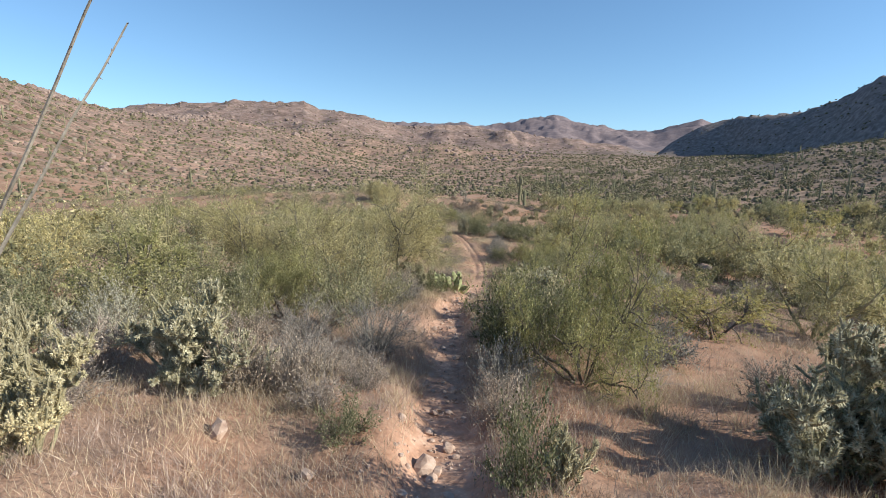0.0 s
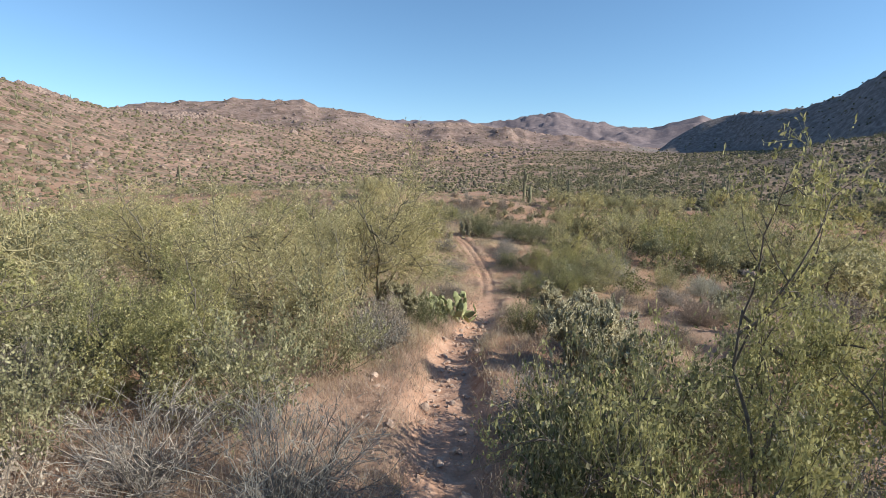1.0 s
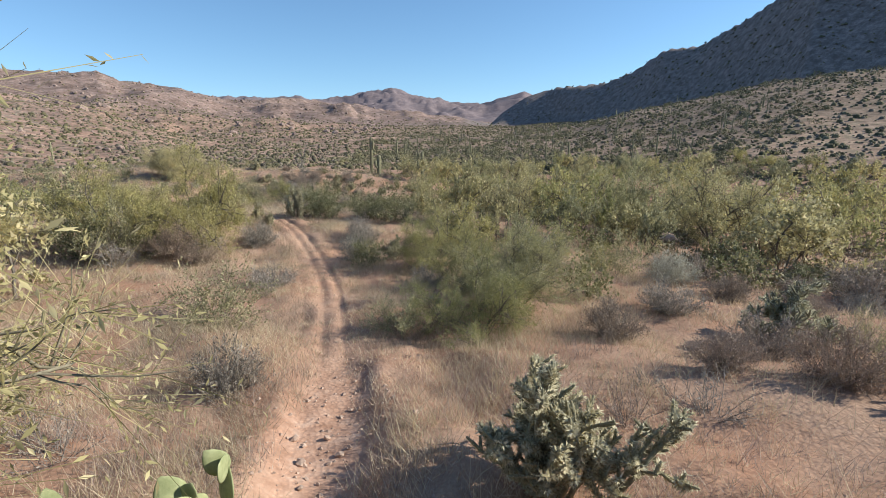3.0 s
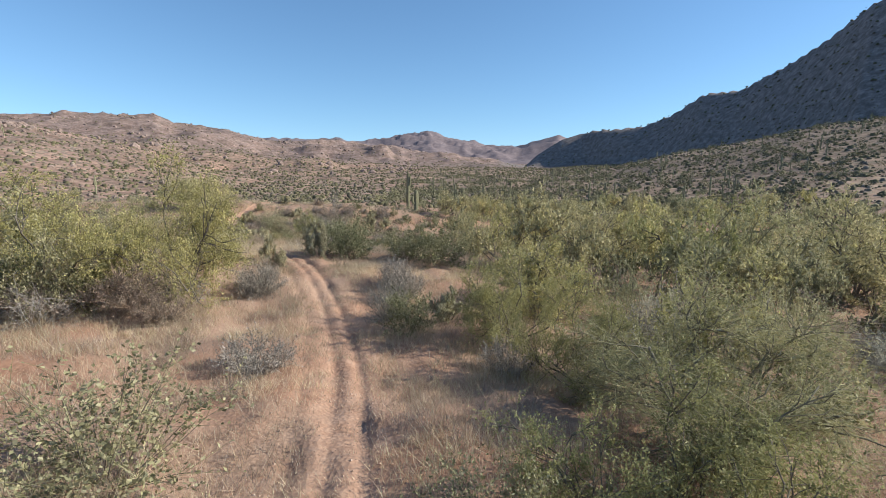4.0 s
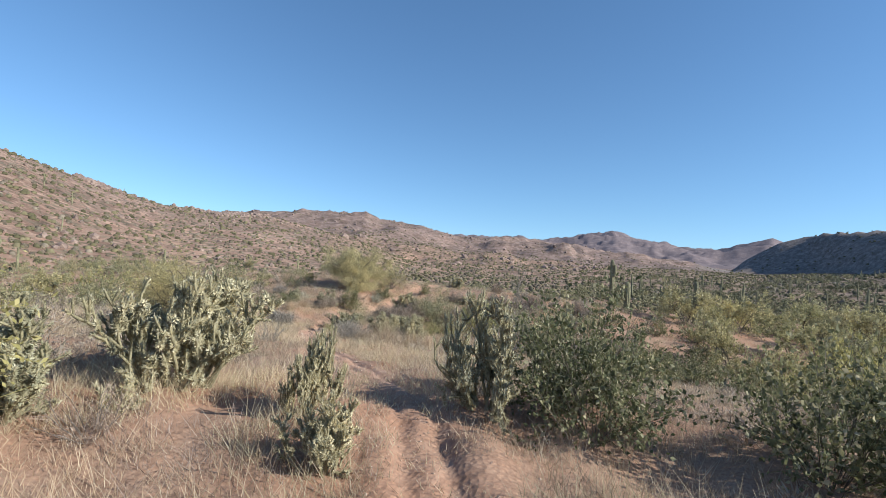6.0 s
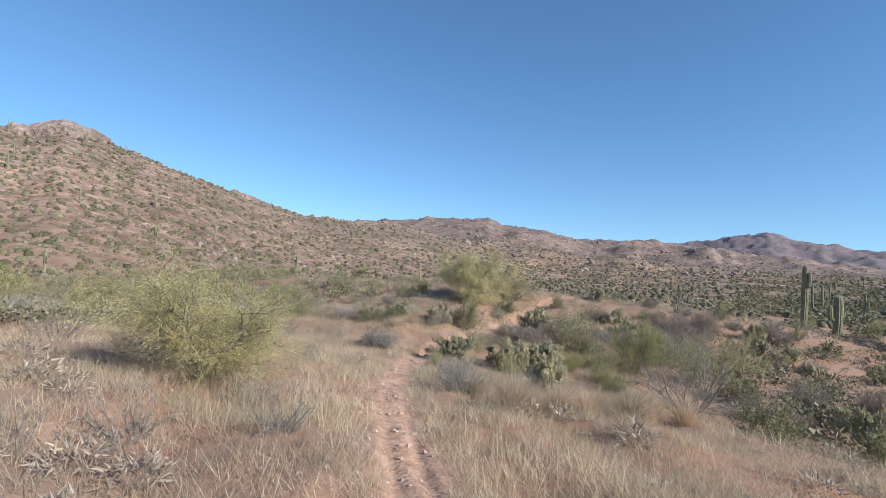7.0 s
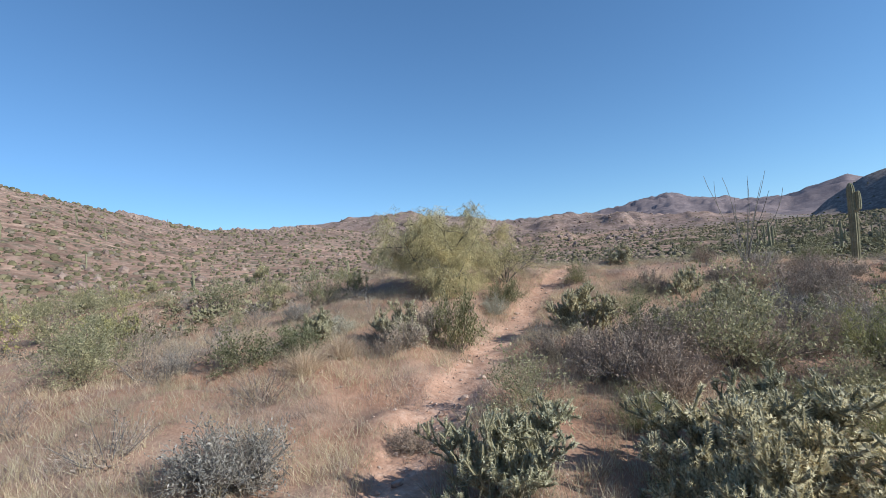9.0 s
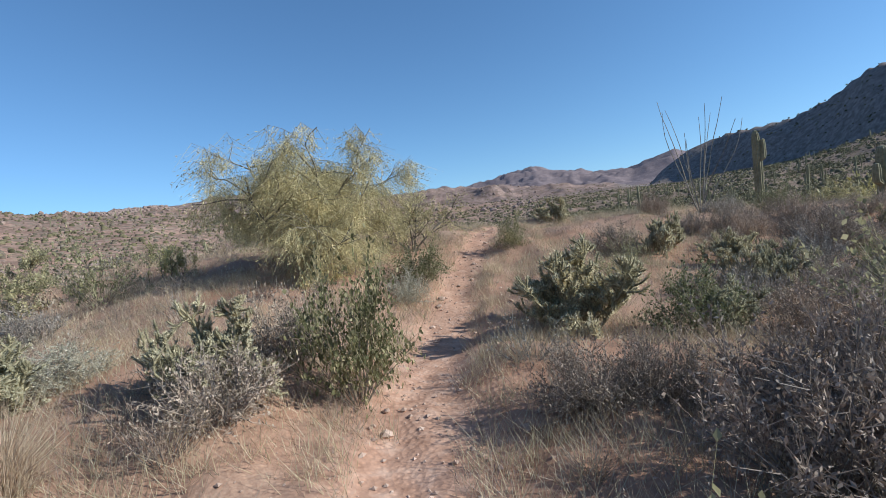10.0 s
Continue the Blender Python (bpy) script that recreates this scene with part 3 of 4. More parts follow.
def make_prickly_pear(label, seed, pads=84):
    g = np.random.default_rng(seed)
    root = thing("prickly_pear", label, "cactus")
    me = pad_shape(g).mesh("pad", M_PAD, True)
    spots = [(Vector((g.uniform(-0.85, 0.85), g.uniform(-0.35, 0.35), -0.02)), 0.0) for _ in range(22)]
    made = 0
    while made < pads and spots:
        p, tilt = spots.pop(0)
        size = g.uniform(0.2, 0.29)
        turn = Euler((g.normal(0, 0.3), g.normal(0, 0.35) + tilt, g.uniform(0, 3.14)))
        ob = new("pad", me)
        ob.parent = root
        ob.matrix_basis = Matrix.LocRotScale(p, turn, (size * 0.95, size, size))
        top = ob.matrix_basis @ Vector((0, 0, 0.9))
        if top.z < 0.85:
            for _ in range(g.integers(1, 3)):
                spots.append((ob.matrix_basis @ Vector((g.uniform(-0.25, 0.25), 0, g.uniform(0.8, 0.92))), g.normal(0, 0.4)))
        made += 1
    return root


def ribbed(shape, pts, radii, ribs=13, deep=0.13):
    """A fluted column along pts."""
    pts, radii = np.asarray(pts, float), np.asarray(radii, float)
    d = unit(np.gradient(pts, axis=0))
    u = unit(np.cross(d, (0.0, 1.0, 0.001)))
    w = np.cross(d, u)
    k = ribs * 2
    ang = np.arange(k) * 6.2832 / k
    prof = 1 - deep * (np.arange(k) % 2)
    ring = pts[:, None] + (u[:, None] * np.cos(ang)[None, :, None] + w[:, None] * np.sin(ang)[None, :, None]) * (radii[:, None] * prof)[:, :, None]
    j = np.arange(k)
    shape.add(ring, np.concatenate([np.stack([j, (j + 1) % k, (j + 1) % k + k, j + k], 1) + i * k for i in range(len(pts) - 1)]))
    shape.faces.append((np.arange(k)[None] + (len(pts) - 1) * k) + shape.count - len(pts) * k)


def make_saguaro(label, height, radius, arms, ribs=13):
    """A saguaro; arms are rows of (height on the column, direction in degrees, reach, rise)."""
    root = thing("saguaro", label, "cactus", "saguaros on the desert slopes")
    s = Shape()
    t = np.array((0, 0.15, 0.4, 0.7, 0.9, 0.96, 0.99, 1.0))
    z = -0.3 + t * (height + 0.3)
    ribbed(s, np.stack([0.02 * height * np.sin(t * 2.5), 0.01 * height * t, z], 1), radius * np.array((0.8, 0.9, 1.0, 1.02, 0.92, 0.75, 0.45, 0.12)), ribs)
    part("column", s, M_SAGUARO, root, smooth=False)
    for h, way, reach, rise in arms:
        c, n = math.cos(radians(way)), math.sin(radians(way))
        s = Shape()
        line = [(0, 0), (reach * 0.6, 0.02), (reach * 0.95, 0.12), (reach, 0.3), (reach, rise * 0.7), (reach * 0.98, rise * 0.95), (reach * 0.98, rise)]
        ribbed(s, [(c * o, n * o + 0.004, h + v) for o, v in line], radius * np.array((0.5, 0.55, 0.6, 0.62, 0.6, 0.45, 0.12)), 10)
        part("arm", s, M_SAGUARO, root)
    return root


def make_ocotillo(label, seed, height, canes, spread, lean=(0.0, 0.0)):
    g = np.random.default_rng(seed)
    root = thing("ocotillo", label, "shrub")
    for k in range(canes):
        a = 6.2832 * (k + g.uniform(-0.3, 0.3)) / canes
        o = spread * g.uniform(0.2, 1.0)
        pts = wander(g, (0.05 * math.cos(a), 0.05 * math.sin(a), -0.06), (math.cos(a) * o + lean[0], math.sin(a) * o + lean[1], 1), height * g.uniform(0.65, 1.05), 9, 0.05, 0.02)
        s = Shape()
        limb(s, pts, np.linspace(0.022, 0.007, len(pts)), 5)
        n = 60
        p, d = along_line(pts, g.uniform(0.1, 1, n))
        leaves(s, p, d * 0.4 + scatter_way(g, n), 0.03 * g.uniform(0.6, 1.2, n), 0.16, g)
        part("cane", s, M_OCO, root)
    return root


def make_dead_shrub(name, label, seed, height, width, stems=14, category="dead shrub", wood=None):
    g = np.random.default_rng(seed)
    root = thing(name, label, category)
    lv = branching(g, stems, width / height * 0.75, height * 1.25, 0.014, (5, 4), 0.42, 0.0, 0.28)
    for pts, r in lv[0]:
        s = Shape()
        pts[:, 2] = np.maximum(pts[:, 2], -0.05)
        limb(s, pts, np.linspace(r, r * 0.4, len(pts)), 5)
        part("stem", s, wood or M_DEAD, root, smooth=True)
    s = Shape()
    for pts, r in lv[1] + lv[2]:
        pts[:, 2] = np.maximum(pts[:, 2], 0.015)
        limb(s, pts, np.linspace(r, r * 0.4, len(pts)), 3, False)
    part("twig_work", s, wood or M_DEAD, root, smooth=True, kind="stuff")
    return root


def rock_mesh(seed, mat, flat=0.7, detail=2):
    g = np.random.default_rng(seed)
    bm = bmesh.new()
    bmesh.ops.create_icosphere(bm, subdivisions=detail, radius=0.5)
    shift = Vector(g.uniform(-50, 50, 3))
    cuts = scatter_way(g, 7)
    for v in bm.verts:
        d = v.co.normalized()
        reach = min(0.5, *(0.40 / max(0.2, d.dot(Vector(c))) for c in cuts))
        v.co = d * reach * (1 + 0.22 * noise.noise(d * 2.3 + shift))
        v.co.z *= flat
    me = bpy.data.meshes.new("rock")
    bm.to_mesh(me)
    bm.free()
    me.materials.append(mat)
    return me



# ---------------- the ground, one sheet to the horizon ----------------
def lines(lo, hi, step, out_lo, out_hi, grow=1.12):
    mid = list(np.arange(lo, hi, step))
    a, s = lo, step
    while a > out_lo:
        s *= grow
        a -= s
        mid.insert(0, a)
    b, s = mid[-1], step
    while b < out_hi:
        s *= grow
        b += s
        mid.append(b)
    return np.array(mid)


def build_ground():
    us, ys = lines(-1.3, 1.3, 0.065, -75, 75, 1.09), lines(-2, 73, 0.2, -45, 130)
    gu, gy = np.meshgrid(us, ys)
    gx = gu + curve(TRACK_X, gy)
    shape = Shape()
    w, h = len(us), len(ys)
    i = (np.arange(h - 1)[:, None] * w + np.arange(w - 1)).ravel()
    inner = np.stack([gx.ravel(), gy.ravel(), ground_z(gx, gy).ravel()], 1)
    shape.add(inner, np.stack([i, i + 1, i + w + 1, i + w], 1))
    az = np.concatenate([np.arange(-180, -80, 4.0), np.arange(-80, 65, 0.25), np.arange(65, 180, 4.0)])
    rr = np.concatenate([np.arange(62, 130, 2.0), 130 * 1.017 ** np.arange(0, 220)])
    rr = rr[rr < 4650]
    ga, gr = np.meshgrid(np.radians(az), rr)
    ox, oy = CENTRE[0] + gr * np.sin(ga), CENTRE[1] + gr * np.cos(ga)
    oz = ground_z(ox, oy)
    ou = ox - curve(TRACK_X, oy)
    sunk = (ou > us[0] + 3) & (ou < us[-1] - 3) & (oy > ys[0] + 3) & (oy < ys[-1] - 3)
    oz = oz - 1.2 * sunk
    n, m = len(az), len(rr)
    j = (np.arange(m - 1)[:, None] * n + np.arange(n - 1)).ravel()
    quads = np.stack([j, j + n, j + n + 1, j + 1], 1)
    seam = np.arange(m - 1) * n
    quads = np.concatenate([quads, np.stack([seam + n - 1, seam + 2 * n - 1, seam + n, seam], 1)])
    shape.add(np.stack([ox.ravel(), oy.ravel(), oz.ravel()], 1), quads)
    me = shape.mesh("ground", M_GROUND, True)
    pts = np.concatenate(shape.points)
    x, y = pts[:, 0], pts[:, 1]
    r = np.hypot(x - CENTRE[0], y - CENTRE[1])
    a = np.degrees(np.arctan2(x - CENTRE[0], y - CENTRE[1]))
    off = x - curve(TRACK_X, y) + 0.12 * waves(x, y, 1.1, 31, 2)
    wide = 0.52 + 0.12 * waves(x, y, 5.0, 32, 1) + 0.25 * ease((y - 52) / 5) * ease((y - 52) / 5) + 0.25 * ease((y - 64) / 5)
    track = np.exp(-(off / wide) ** 4) * ease((105 - y) / 20)
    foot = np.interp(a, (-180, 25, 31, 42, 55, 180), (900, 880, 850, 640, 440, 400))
    masks = {
        "track": track * (1 - 0.7 * ease((y - 18) / 4) * ease((41 - y) / 4)) * (1 - 0.45 * ease((y - 59) / 5)),
        "distant": ease((r - 55) / 60),
        "rocky": np.clip(ease((r - 420) / 500) * 0.75 + ease((r - 1700) / 300) + 0.3 * (r < 420) * ease((r - 110) / 120) * (a < -20), 0, 1),
        "brushy": 0.6 * ease((a - 10) / 6) * ease((r - 60) / 50) * (r < 900),
        "haze_tint": ease((r - 1650) / 500),
        "right_slope": ease((a - 20) / 2) * ease((r - foot + 15) / 30) * (r < 1300),
    }
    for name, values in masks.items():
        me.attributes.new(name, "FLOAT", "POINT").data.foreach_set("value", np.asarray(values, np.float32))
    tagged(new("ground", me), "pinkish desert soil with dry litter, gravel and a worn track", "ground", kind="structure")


build_ground()

# ---------------- kinds of plants ----------------
PV = "yellow-green palo verde tree with fine twiggy crown"
MQ = "green mesquite with open crown and dark crooked trunks"
near_palo = [make_tree("palo_verde", PV, 11, 3.0, M_PALO, M_TWIGBARK, 8, 0.95, (9, 7), 14, 5, 0.038, 0.16, 0.34, 0.2, radius=0.034, twig_len=0.16, bend=0.3, twig_r=0.0017)]
palo = [make_tree("palo_verde", PV, 12, 3.0, M_PALO, M_GREENBARK, 5, 0.75, (8, 6), 9, 6, 0.065, 0.2, 0.38, 0.2),
        make_tree("palo_verde", PV, 13, 3.0, M_PALO, M_BARK, 5, 0.65, (8, 6), 9, 6, 0.065, 0.2, 0.4, 0.3)]
near_mesq = [make_tree("mesquite", MQ, 20, 3.6, M_MESQ, M_BARK, 9, 1.05, (8, 6), 16, 8, 0.041, 0.28, 0.32, 0.2, twig_len=0.12, bend=0.28, radius=0.034, twig_r=0.0018)]
weeping = [make_tree("palo_verde", "broad weeping yellow-green palo verde with dense twigs", 14, 3.4, M_WEEP, M_TWIGBARK, 10, 0.75, (8, 7), 30, 5, 0.04, 0.15, 0.28, 1.6, radius=0.03, twig_len=0.15, bend=0.25, twig_r=0.0018)]
mesq = [make_tree("mesquite", MQ, 21, 2.6, M_MESQ, M_BARK, 6, 0.6, (8, 5), 9, 6, 0.065, 0.28, 0.36),
        make_tree("mesquite", MQ, 22, 2.6, M_MESQ, M_BARK, 5, 0.7, (9, 5), 9, 6, 0.065, 0.28, 0.38)]
thicket = [make_tree("wash_tree", "small olive-green tree in the dry wash", 31 + k, 2.6, m, M_BARK, 3, 0.95, (8, 3), 10, 5, 0.11, 0.24, 0.40, 0.1, 0.04, fine=False, clump=0.3) for k, m in enumerate((M_PALO, M_MESQ, M_CREO))]
CR, LB, BS, DS = "airy olive-green creosote bush", "dense dark-green leafy bush with some dry leaves", "low grey-brown twiggy bursage", "reddish-brown dry shrub with thin stems"
creosote = [make_bush("creosote_bush", CR, 41 + k, 1.6, 2.0, M_CREO, M_BARK, 30, 28, 6, 0.04, 0.34) for k in range(2)]
near_creosote = [make_bush("creosote_bush", CR, 40, 1.6, 2.0, M_CREO, M_BARK, 40, 26, 6, 0.04, 0.36)]
far_creosote = [make_bush("creosote_bush", CR, 44 + k, 1.6, 2.0, M_CREO, M_BARK, 24, 18, 8, 0.045, 0.36) for k in range(2)]
jojoba = [make_bush("leafy_bush", LB, 51 + k, 1.2, 1.5, M_DARK, M_BARK, 38, 26, 6, 0.042, 0.36, 0.6) for k in range(2)]
far_jojoba = [make_bush("leafy_bush", LB, 54 + k, 1.2, 1.5, M_DARK, M_BARK, 20, 18, 5, 0.07, 0.42, 0.6) for k in range(2)]
brittle = [make_bush("brittlebush", "rounded pale grey-leaved brittlebush", 61, 1.0, 1.3, M_PALE, M_DEAD, 46, 34, 9, 0.025, 0.4, 0.55)]
sage = [make_bush("bursage", BS, 71 + k, 0.6, 0.95, m, M_GREYWOOD, 46, 34, 5, 0.026, 0.24, 0.5, 0.005, "shrub", 0.36, 0.1) for k, m in enumerate((M_SAGE, M_SAGE, M_SILVER))]
small_sage = [make_bush("bursage", BS, 74 + k, 0.6, 0.95, m, M_GREYWOOD, 16, 15, 4, 0.03, 0.18, 0.5, 0.006, "shrub", 0.4, 0.1) for k, m in enumerate((M_SAGE, M_DRY, M_SILVER))]
drybush = [make_bush("dry_shrub", DS, 81 + k, 0.75, 1.1, M_DRY, M_GREYWOOD, 64, 40, 6, 0.024, 0.24, 0.6, 0.005, "shrub", 0.32, 0.1) for k in range(2)]
small_dry = [make_bush("dry_shrub", DS, 84, 0.75, 1.1, M_DRY, M_GREYWOOD, 18, 16, 4, 0.032, 0.16, 0.6, 0.006, "shrub", 0.36, 0.1)]
silver = [make_bush("silver_shrub", "silver-grey shrub of fine upright stems", 91, 0.95, 1.3, M_SILVER, M_GREYWOOD, 60, 26, 3, 0.05, 0.05, 0.85, 0.005, "shrub", 0.3, 0.05)]
broom = [make_bush("desert_broom", "bright yellow-green broom of thin upright stems", 95, 0.7, 0.95, M_BROOM, M_GREENBARK, 70, 26, 4, 0.024, 0.1, 0.95, 0.003, "shrub", 0.32, 0.08)]
tuftgrass = [make_tuft("grass_tuft", "tall tuft of pale dry grass", 97, 0.75, 1.0, M_STRAW, 1000, 0.0019, "grass", 1.1, 0.8)]
CH = "grey-green branching cholla cactus with pale spines"
near_cholla = [make_cholla("cholla", CH, 104 + k, 1.0, 1.3, 22, 3, joint=0.06, thick=0.0085, sprouts=6) for k in range(3)]
cholla = [make_cholla("cholla", CH, 101 + k, 1.0, 1.3, 13, 3, joint=0.058, thick=0.0092, sprouts=6) for k in range(3)]
deadwood = [make_dead_shrub("dead_shrub", "leafless bleached shrub of tangled branches", 111, 1.2, 1.8)]

placed = {}
spots = []
RNG = np.random.default_rng(7)


SIZES = {}


def put(kinds, rows, grouped=""):
    """Stand copies of the kinds at rows of (x, y, height, width)."""
    for n, (x, y, h, w) in enumerate(rows):
        proto = kinds[int(RNG.integers(len(kinds)))] if len(rows) > 1 else kinds[0]
        free = [k for k in kinds if k not in placed]
        proto = free[0] if free else proto
        z = float(ground_z(x, y)) - 0.02
        if proto not in SIZES:
            SIZES[proto] = extent(proto)
        sx, sz = w / SIZES[proto][1], h / SIZES[proto][0]
        m = Matrix.LocRotScale((x, y, z), Euler((RNG.normal(0, 0.03), RNG.normal(0, 0.03), RNG.uniform(0, 6.28))), (sx, sx * RNG.uniform(0.92, 1.08), sz))
        if proto in placed:
            made = copy_thing(proto, m)
        else:
            placed[proto], made = m, proto
        if grouped:
            tagged(made, group=grouped)
        spots.append((x, y, 0.35 * w))


# trees beside the track
put(near_palo, [(-1.9, 16.7, 3.7, 4.5), (5.6, 22.9, 1.5, 3.0), (-3.0, 13.1, 2.6, 3.7), (-5.8, 15.4, 2.8, 4.0), (-6.0, 42.5, 1.75, 2.9)], "palo verdes beside the track")
put(weeping, [(-8.8, 65.1, 2.75, 5.4)])
put(palo, [(17.3, 33.1, 3.6, 4.6), (21.6, 33.0, 3.9, 5.2), (10.2, 12.5, 2.9, 3.2),
           (-10.3, 11.9, 2.3, 3.0), (-8.4, 13.5, 2.6, 3.6), (12.4, 36.4, 2.2, 3.6), (33.8, 57.9, 4.2, 6.0), (-6.6, 67.2, 1.6, 2.6)], "palo verdes beside the track")
put(near_mesq, [(2.3, 7.2, 2.8, 2.9), (-3.5, 10.2, 1.9, 2.7), (-1.5, 31.3, 3.1, 4.0), (5.1, 27.5, 1.8, 2.3), (5.4, 25.2, 1.6, 2.1), (4.3, 21.7, 1.35, 2.6), (0.7, 56.2, 2.0, 2.2), (-4.2, 31.8, 2.6, 4.2)], "mesquites beside the track")
put(mesq, [(-6.6, 10.0, 1.9, 2.8), (6.6, 11.1, 1.4, 2.8), (6.7, 29.5, 1.8, 2.6),
           (6.9, 24.6, 2.0, 2.2)], "mesquites beside the track")
put(near_creosote, [(-0.2, 23.7, 1.15, 2.2), (2.95, 22.1, 0.75, 1.3), (7.0, 30.6, 1.6, 2.2), (-7.4, 43.6, 1.5, 2.2), (-1.7, 57.4, 1.9, 2.6), (1.2, 57.5, 1.5, 2.2), (2.5, 55.5, 1.4, 2.0), (-0.6, 55.2, 1.1, 1.7)], "creosote bushes")
put(creosote, [(8.8, 28.8, 1.4, 1.8), (-3.6, 30.2, 1.8, 2.0),
               (7.8, 37.5, 1.7, 2.3), (4.1, 58.3, 1.7, 2.6), (-5.2, 54.9, 1.0, 1.6), (-14.8, 56.2, 1.1, 2.2), (-15.6, 57.0, 1.2, 2.2),
               (2.9, 58.9, 1.4, 2.4), (10.4, 26.0, 1.5, 1.9), (-2.6, 63.0, 0.9, 1.5)], "creosote bushes")
put(jojoba, [(-3.0, 30.7, 1.3, 1.8), (-4.5, 30.7, 1.5, 1.9), (2.7, 36.4, 1.25, 1.8), (4.7, 4.9, 1.2, 1.7), (2.3, 9.2, 1.5, 1.8), (3.3, 9.6, 1.3, 1.6), (5.6, 34.9, 1.4, 2.4), (-7.0, 58.8, 1.5, 1.25), (-11.2, 56.8, 0.85, 1.5), (4.6, 35.8, 1.2, 1.6), (2.6, 37.4, 1.4, 1.9), (1.15, 7.7, 1.5, 1.25), (1.35, 9.1, 1.4, 1.2),
             (0.75, 3.75, 1.0, 0.7), (-1.0, 4.7, 0.5, 0.7), (-0.3, 15.2, 0.8, 1.0), (1.85, 14.8, 0.95, 0.95), (-3.9, 67.0, 0.9, 0.9), (-6.4, 64.1, 0.9, 1.3),
             (-2.8, 60.0, 0.95, 1.4), (3.4, 28.4, 0.8, 1.2), (-10.2, 57.3, 0.7, 1.2), (9.7, 51.8, 1.5, 2.2)], "leafy bushes")
put(brittle, [(-7.5, 44.7, 1.2, 1.6), (-5.4, 7.5, 0.9, 1.0), (11.2, 24.6, 0.9, 1.3), (-10.2, 59.0, 0.5, 1.2), (8.8, 27.7, 0.9, 1.5), (-6.7, 63.3, 0.6, 1.0)])
put(silver, [(-1.2, 8.0, 0.95, 1.7), (-2.5, 8.3, 0.8, 1.5), (-2.0, 6.6, 0.7, 1.2), (3.7, 32.2, 0.8, 1.0), (3.1, 29.3, 0.9, 1.2), (-3.4, 47.1, 0.6, 1.2), (-2.8, 45.8, 0.65, 1.2), (-1.9, 48.0, 0.55, 1.0), (-6.9, 46.2, 0.45, 0.8), (-12.6, 56.6, 0.55, 1.1)], "silvery shrubs")
put(broom, [(3.4, 29.6, 0.55, 0.9), (-5.4, 50.9, 0.5, 0.5), (-1.6, 53.9, 0.65, 1.1), (-2.7, 50.2, 0.75, 0.8), (-0.1, 52.3, 0.8, 1.1), (-3.7, 54.5, 0.6, 0.8), (-1.2, 55.8, 0.55, 0.9),
            (-0.4, 53.2, 0.7, 1.1), (10.8, 27.2, 1.0, 1.3)], "bright green brooms")
put(tuftgrass, [(-1.5, 44.7, 0.9, 1.0), (0.4, 46.6, 0.75, 1.2), (-2.5, 46.0, 0.6, 0.8), (-9.6, 56.4, 0.65, 1.2), (-9.1, 57.1, 0.7, 0.9), (-8.9, 47.4, 0.4, 0.9), (-1.0, 46.2, 0.7, 1.0), (-1.3, 45.5, 0.6, 0.9), (-0.4, 46.3, 0.65, 1.0), (0.7, 47.9, 0.7, 1.1), (1.5, 48.2, 0.7, 1.1), (-0.2, 47.4, 0.6, 1.0), (0.9, 49.2, 0.6, 1.0), (-2.0, 46.9, 0.5, 0.8)], "dry grass tufts")
put(near_cholla, [(-3.7, 3.9, 0.95, 1.2), (-3.3, 6.1, 1.25, 1.9), (4.4, 4.6, 1.5, 2.0), (2.5, 12.1, 1.2, 1.8), (3.15, 14.4, 1.0, 1.8), (-1.1, 16.1, 0.9, 1.6), (-1.5, 36.1, 1.1, 1.6), (-5.2, 52.5, 0.85, 1.35), (-2.7, 53.0, 1.05, 2.0), (-3.4, 51.9, 0.95, 1.3), (-4.0, 61.0, 1.18, 1.9)], "chollas beside the track")
put(cholla, [(-5.7, 6.1, 0.9, 1.2), (2.9, 17.0, 1.0, 1.6), (9.3, 19.9, 1.0, 1.8), (8.5, 16.9, 0.8, 1.0), (4.4, 29.2, 0.7, 0.9), (-2.2, 34.6, 0.9, 1.3),
             (-0.1, 35.6, 0.75, 0.7), (0.45, 34.7, 0.55, 0.7), (1.6, 36.7, 1.2, 1.2), (3.0, 13.1, 0.9, 1.2)], "chollas beside the track")
put(cholla, [(-1.5, 48.6, 0.95, 1.1), (-2.4, 54.1, 0.85, 1.2), (-0.1, 62.5, 0.83, 1.3), (-10.2, 58.3, 0.75, 1.4), (-8.2, 58.5, 0.85, 1.2), 
             (-1.9, 52.5, 0.85, 1.2), (0.2, 64.0, 0.75, 1.3), (0.5, 62.9, 0.8, 1.2), (-1.7, 70.6, 0.8, 1.5), (-0.6, 65.6, 0.85, 1.6), (-2.3, 60.3, 0.8, 1.1), (1.6, 61.5, 0.9, 1.3), (1.1, 3.8, 0.6, 0.5)], "chollas beside the track")
put(drybush, [(-4.75, 58.0, 0.62, 1.15), (2.6, 64.4, 0.95, 1.7), (-2.2, 30.2, 0.9, 1.6), (-3.6, 30.4, 0.9, 1.8), (-1.4, 29.6, 0.6, 1.1), (-3.75, 56.75, 0.95, 1.7), (-4.15, 58.1, 0.6, 0.9), (-2.9, 57.3, 1.0, 1.6), (-3.0, 55.9, 0.9, 1.3), (6.7, 14.0, 0.8, 1.4), (4.3, 67.6, 0.8, 1.5), (4.1, 66.6, 0.8, 1.8),
              (-1.5, 65.9, 0.8, 1.4), (2.6, 62.3, 1.0, 1.5), (-1.2, 57.6, 0.9, 1.4), (-6.6, 53.9, 0.3, 0.8)], "dry shrubs")
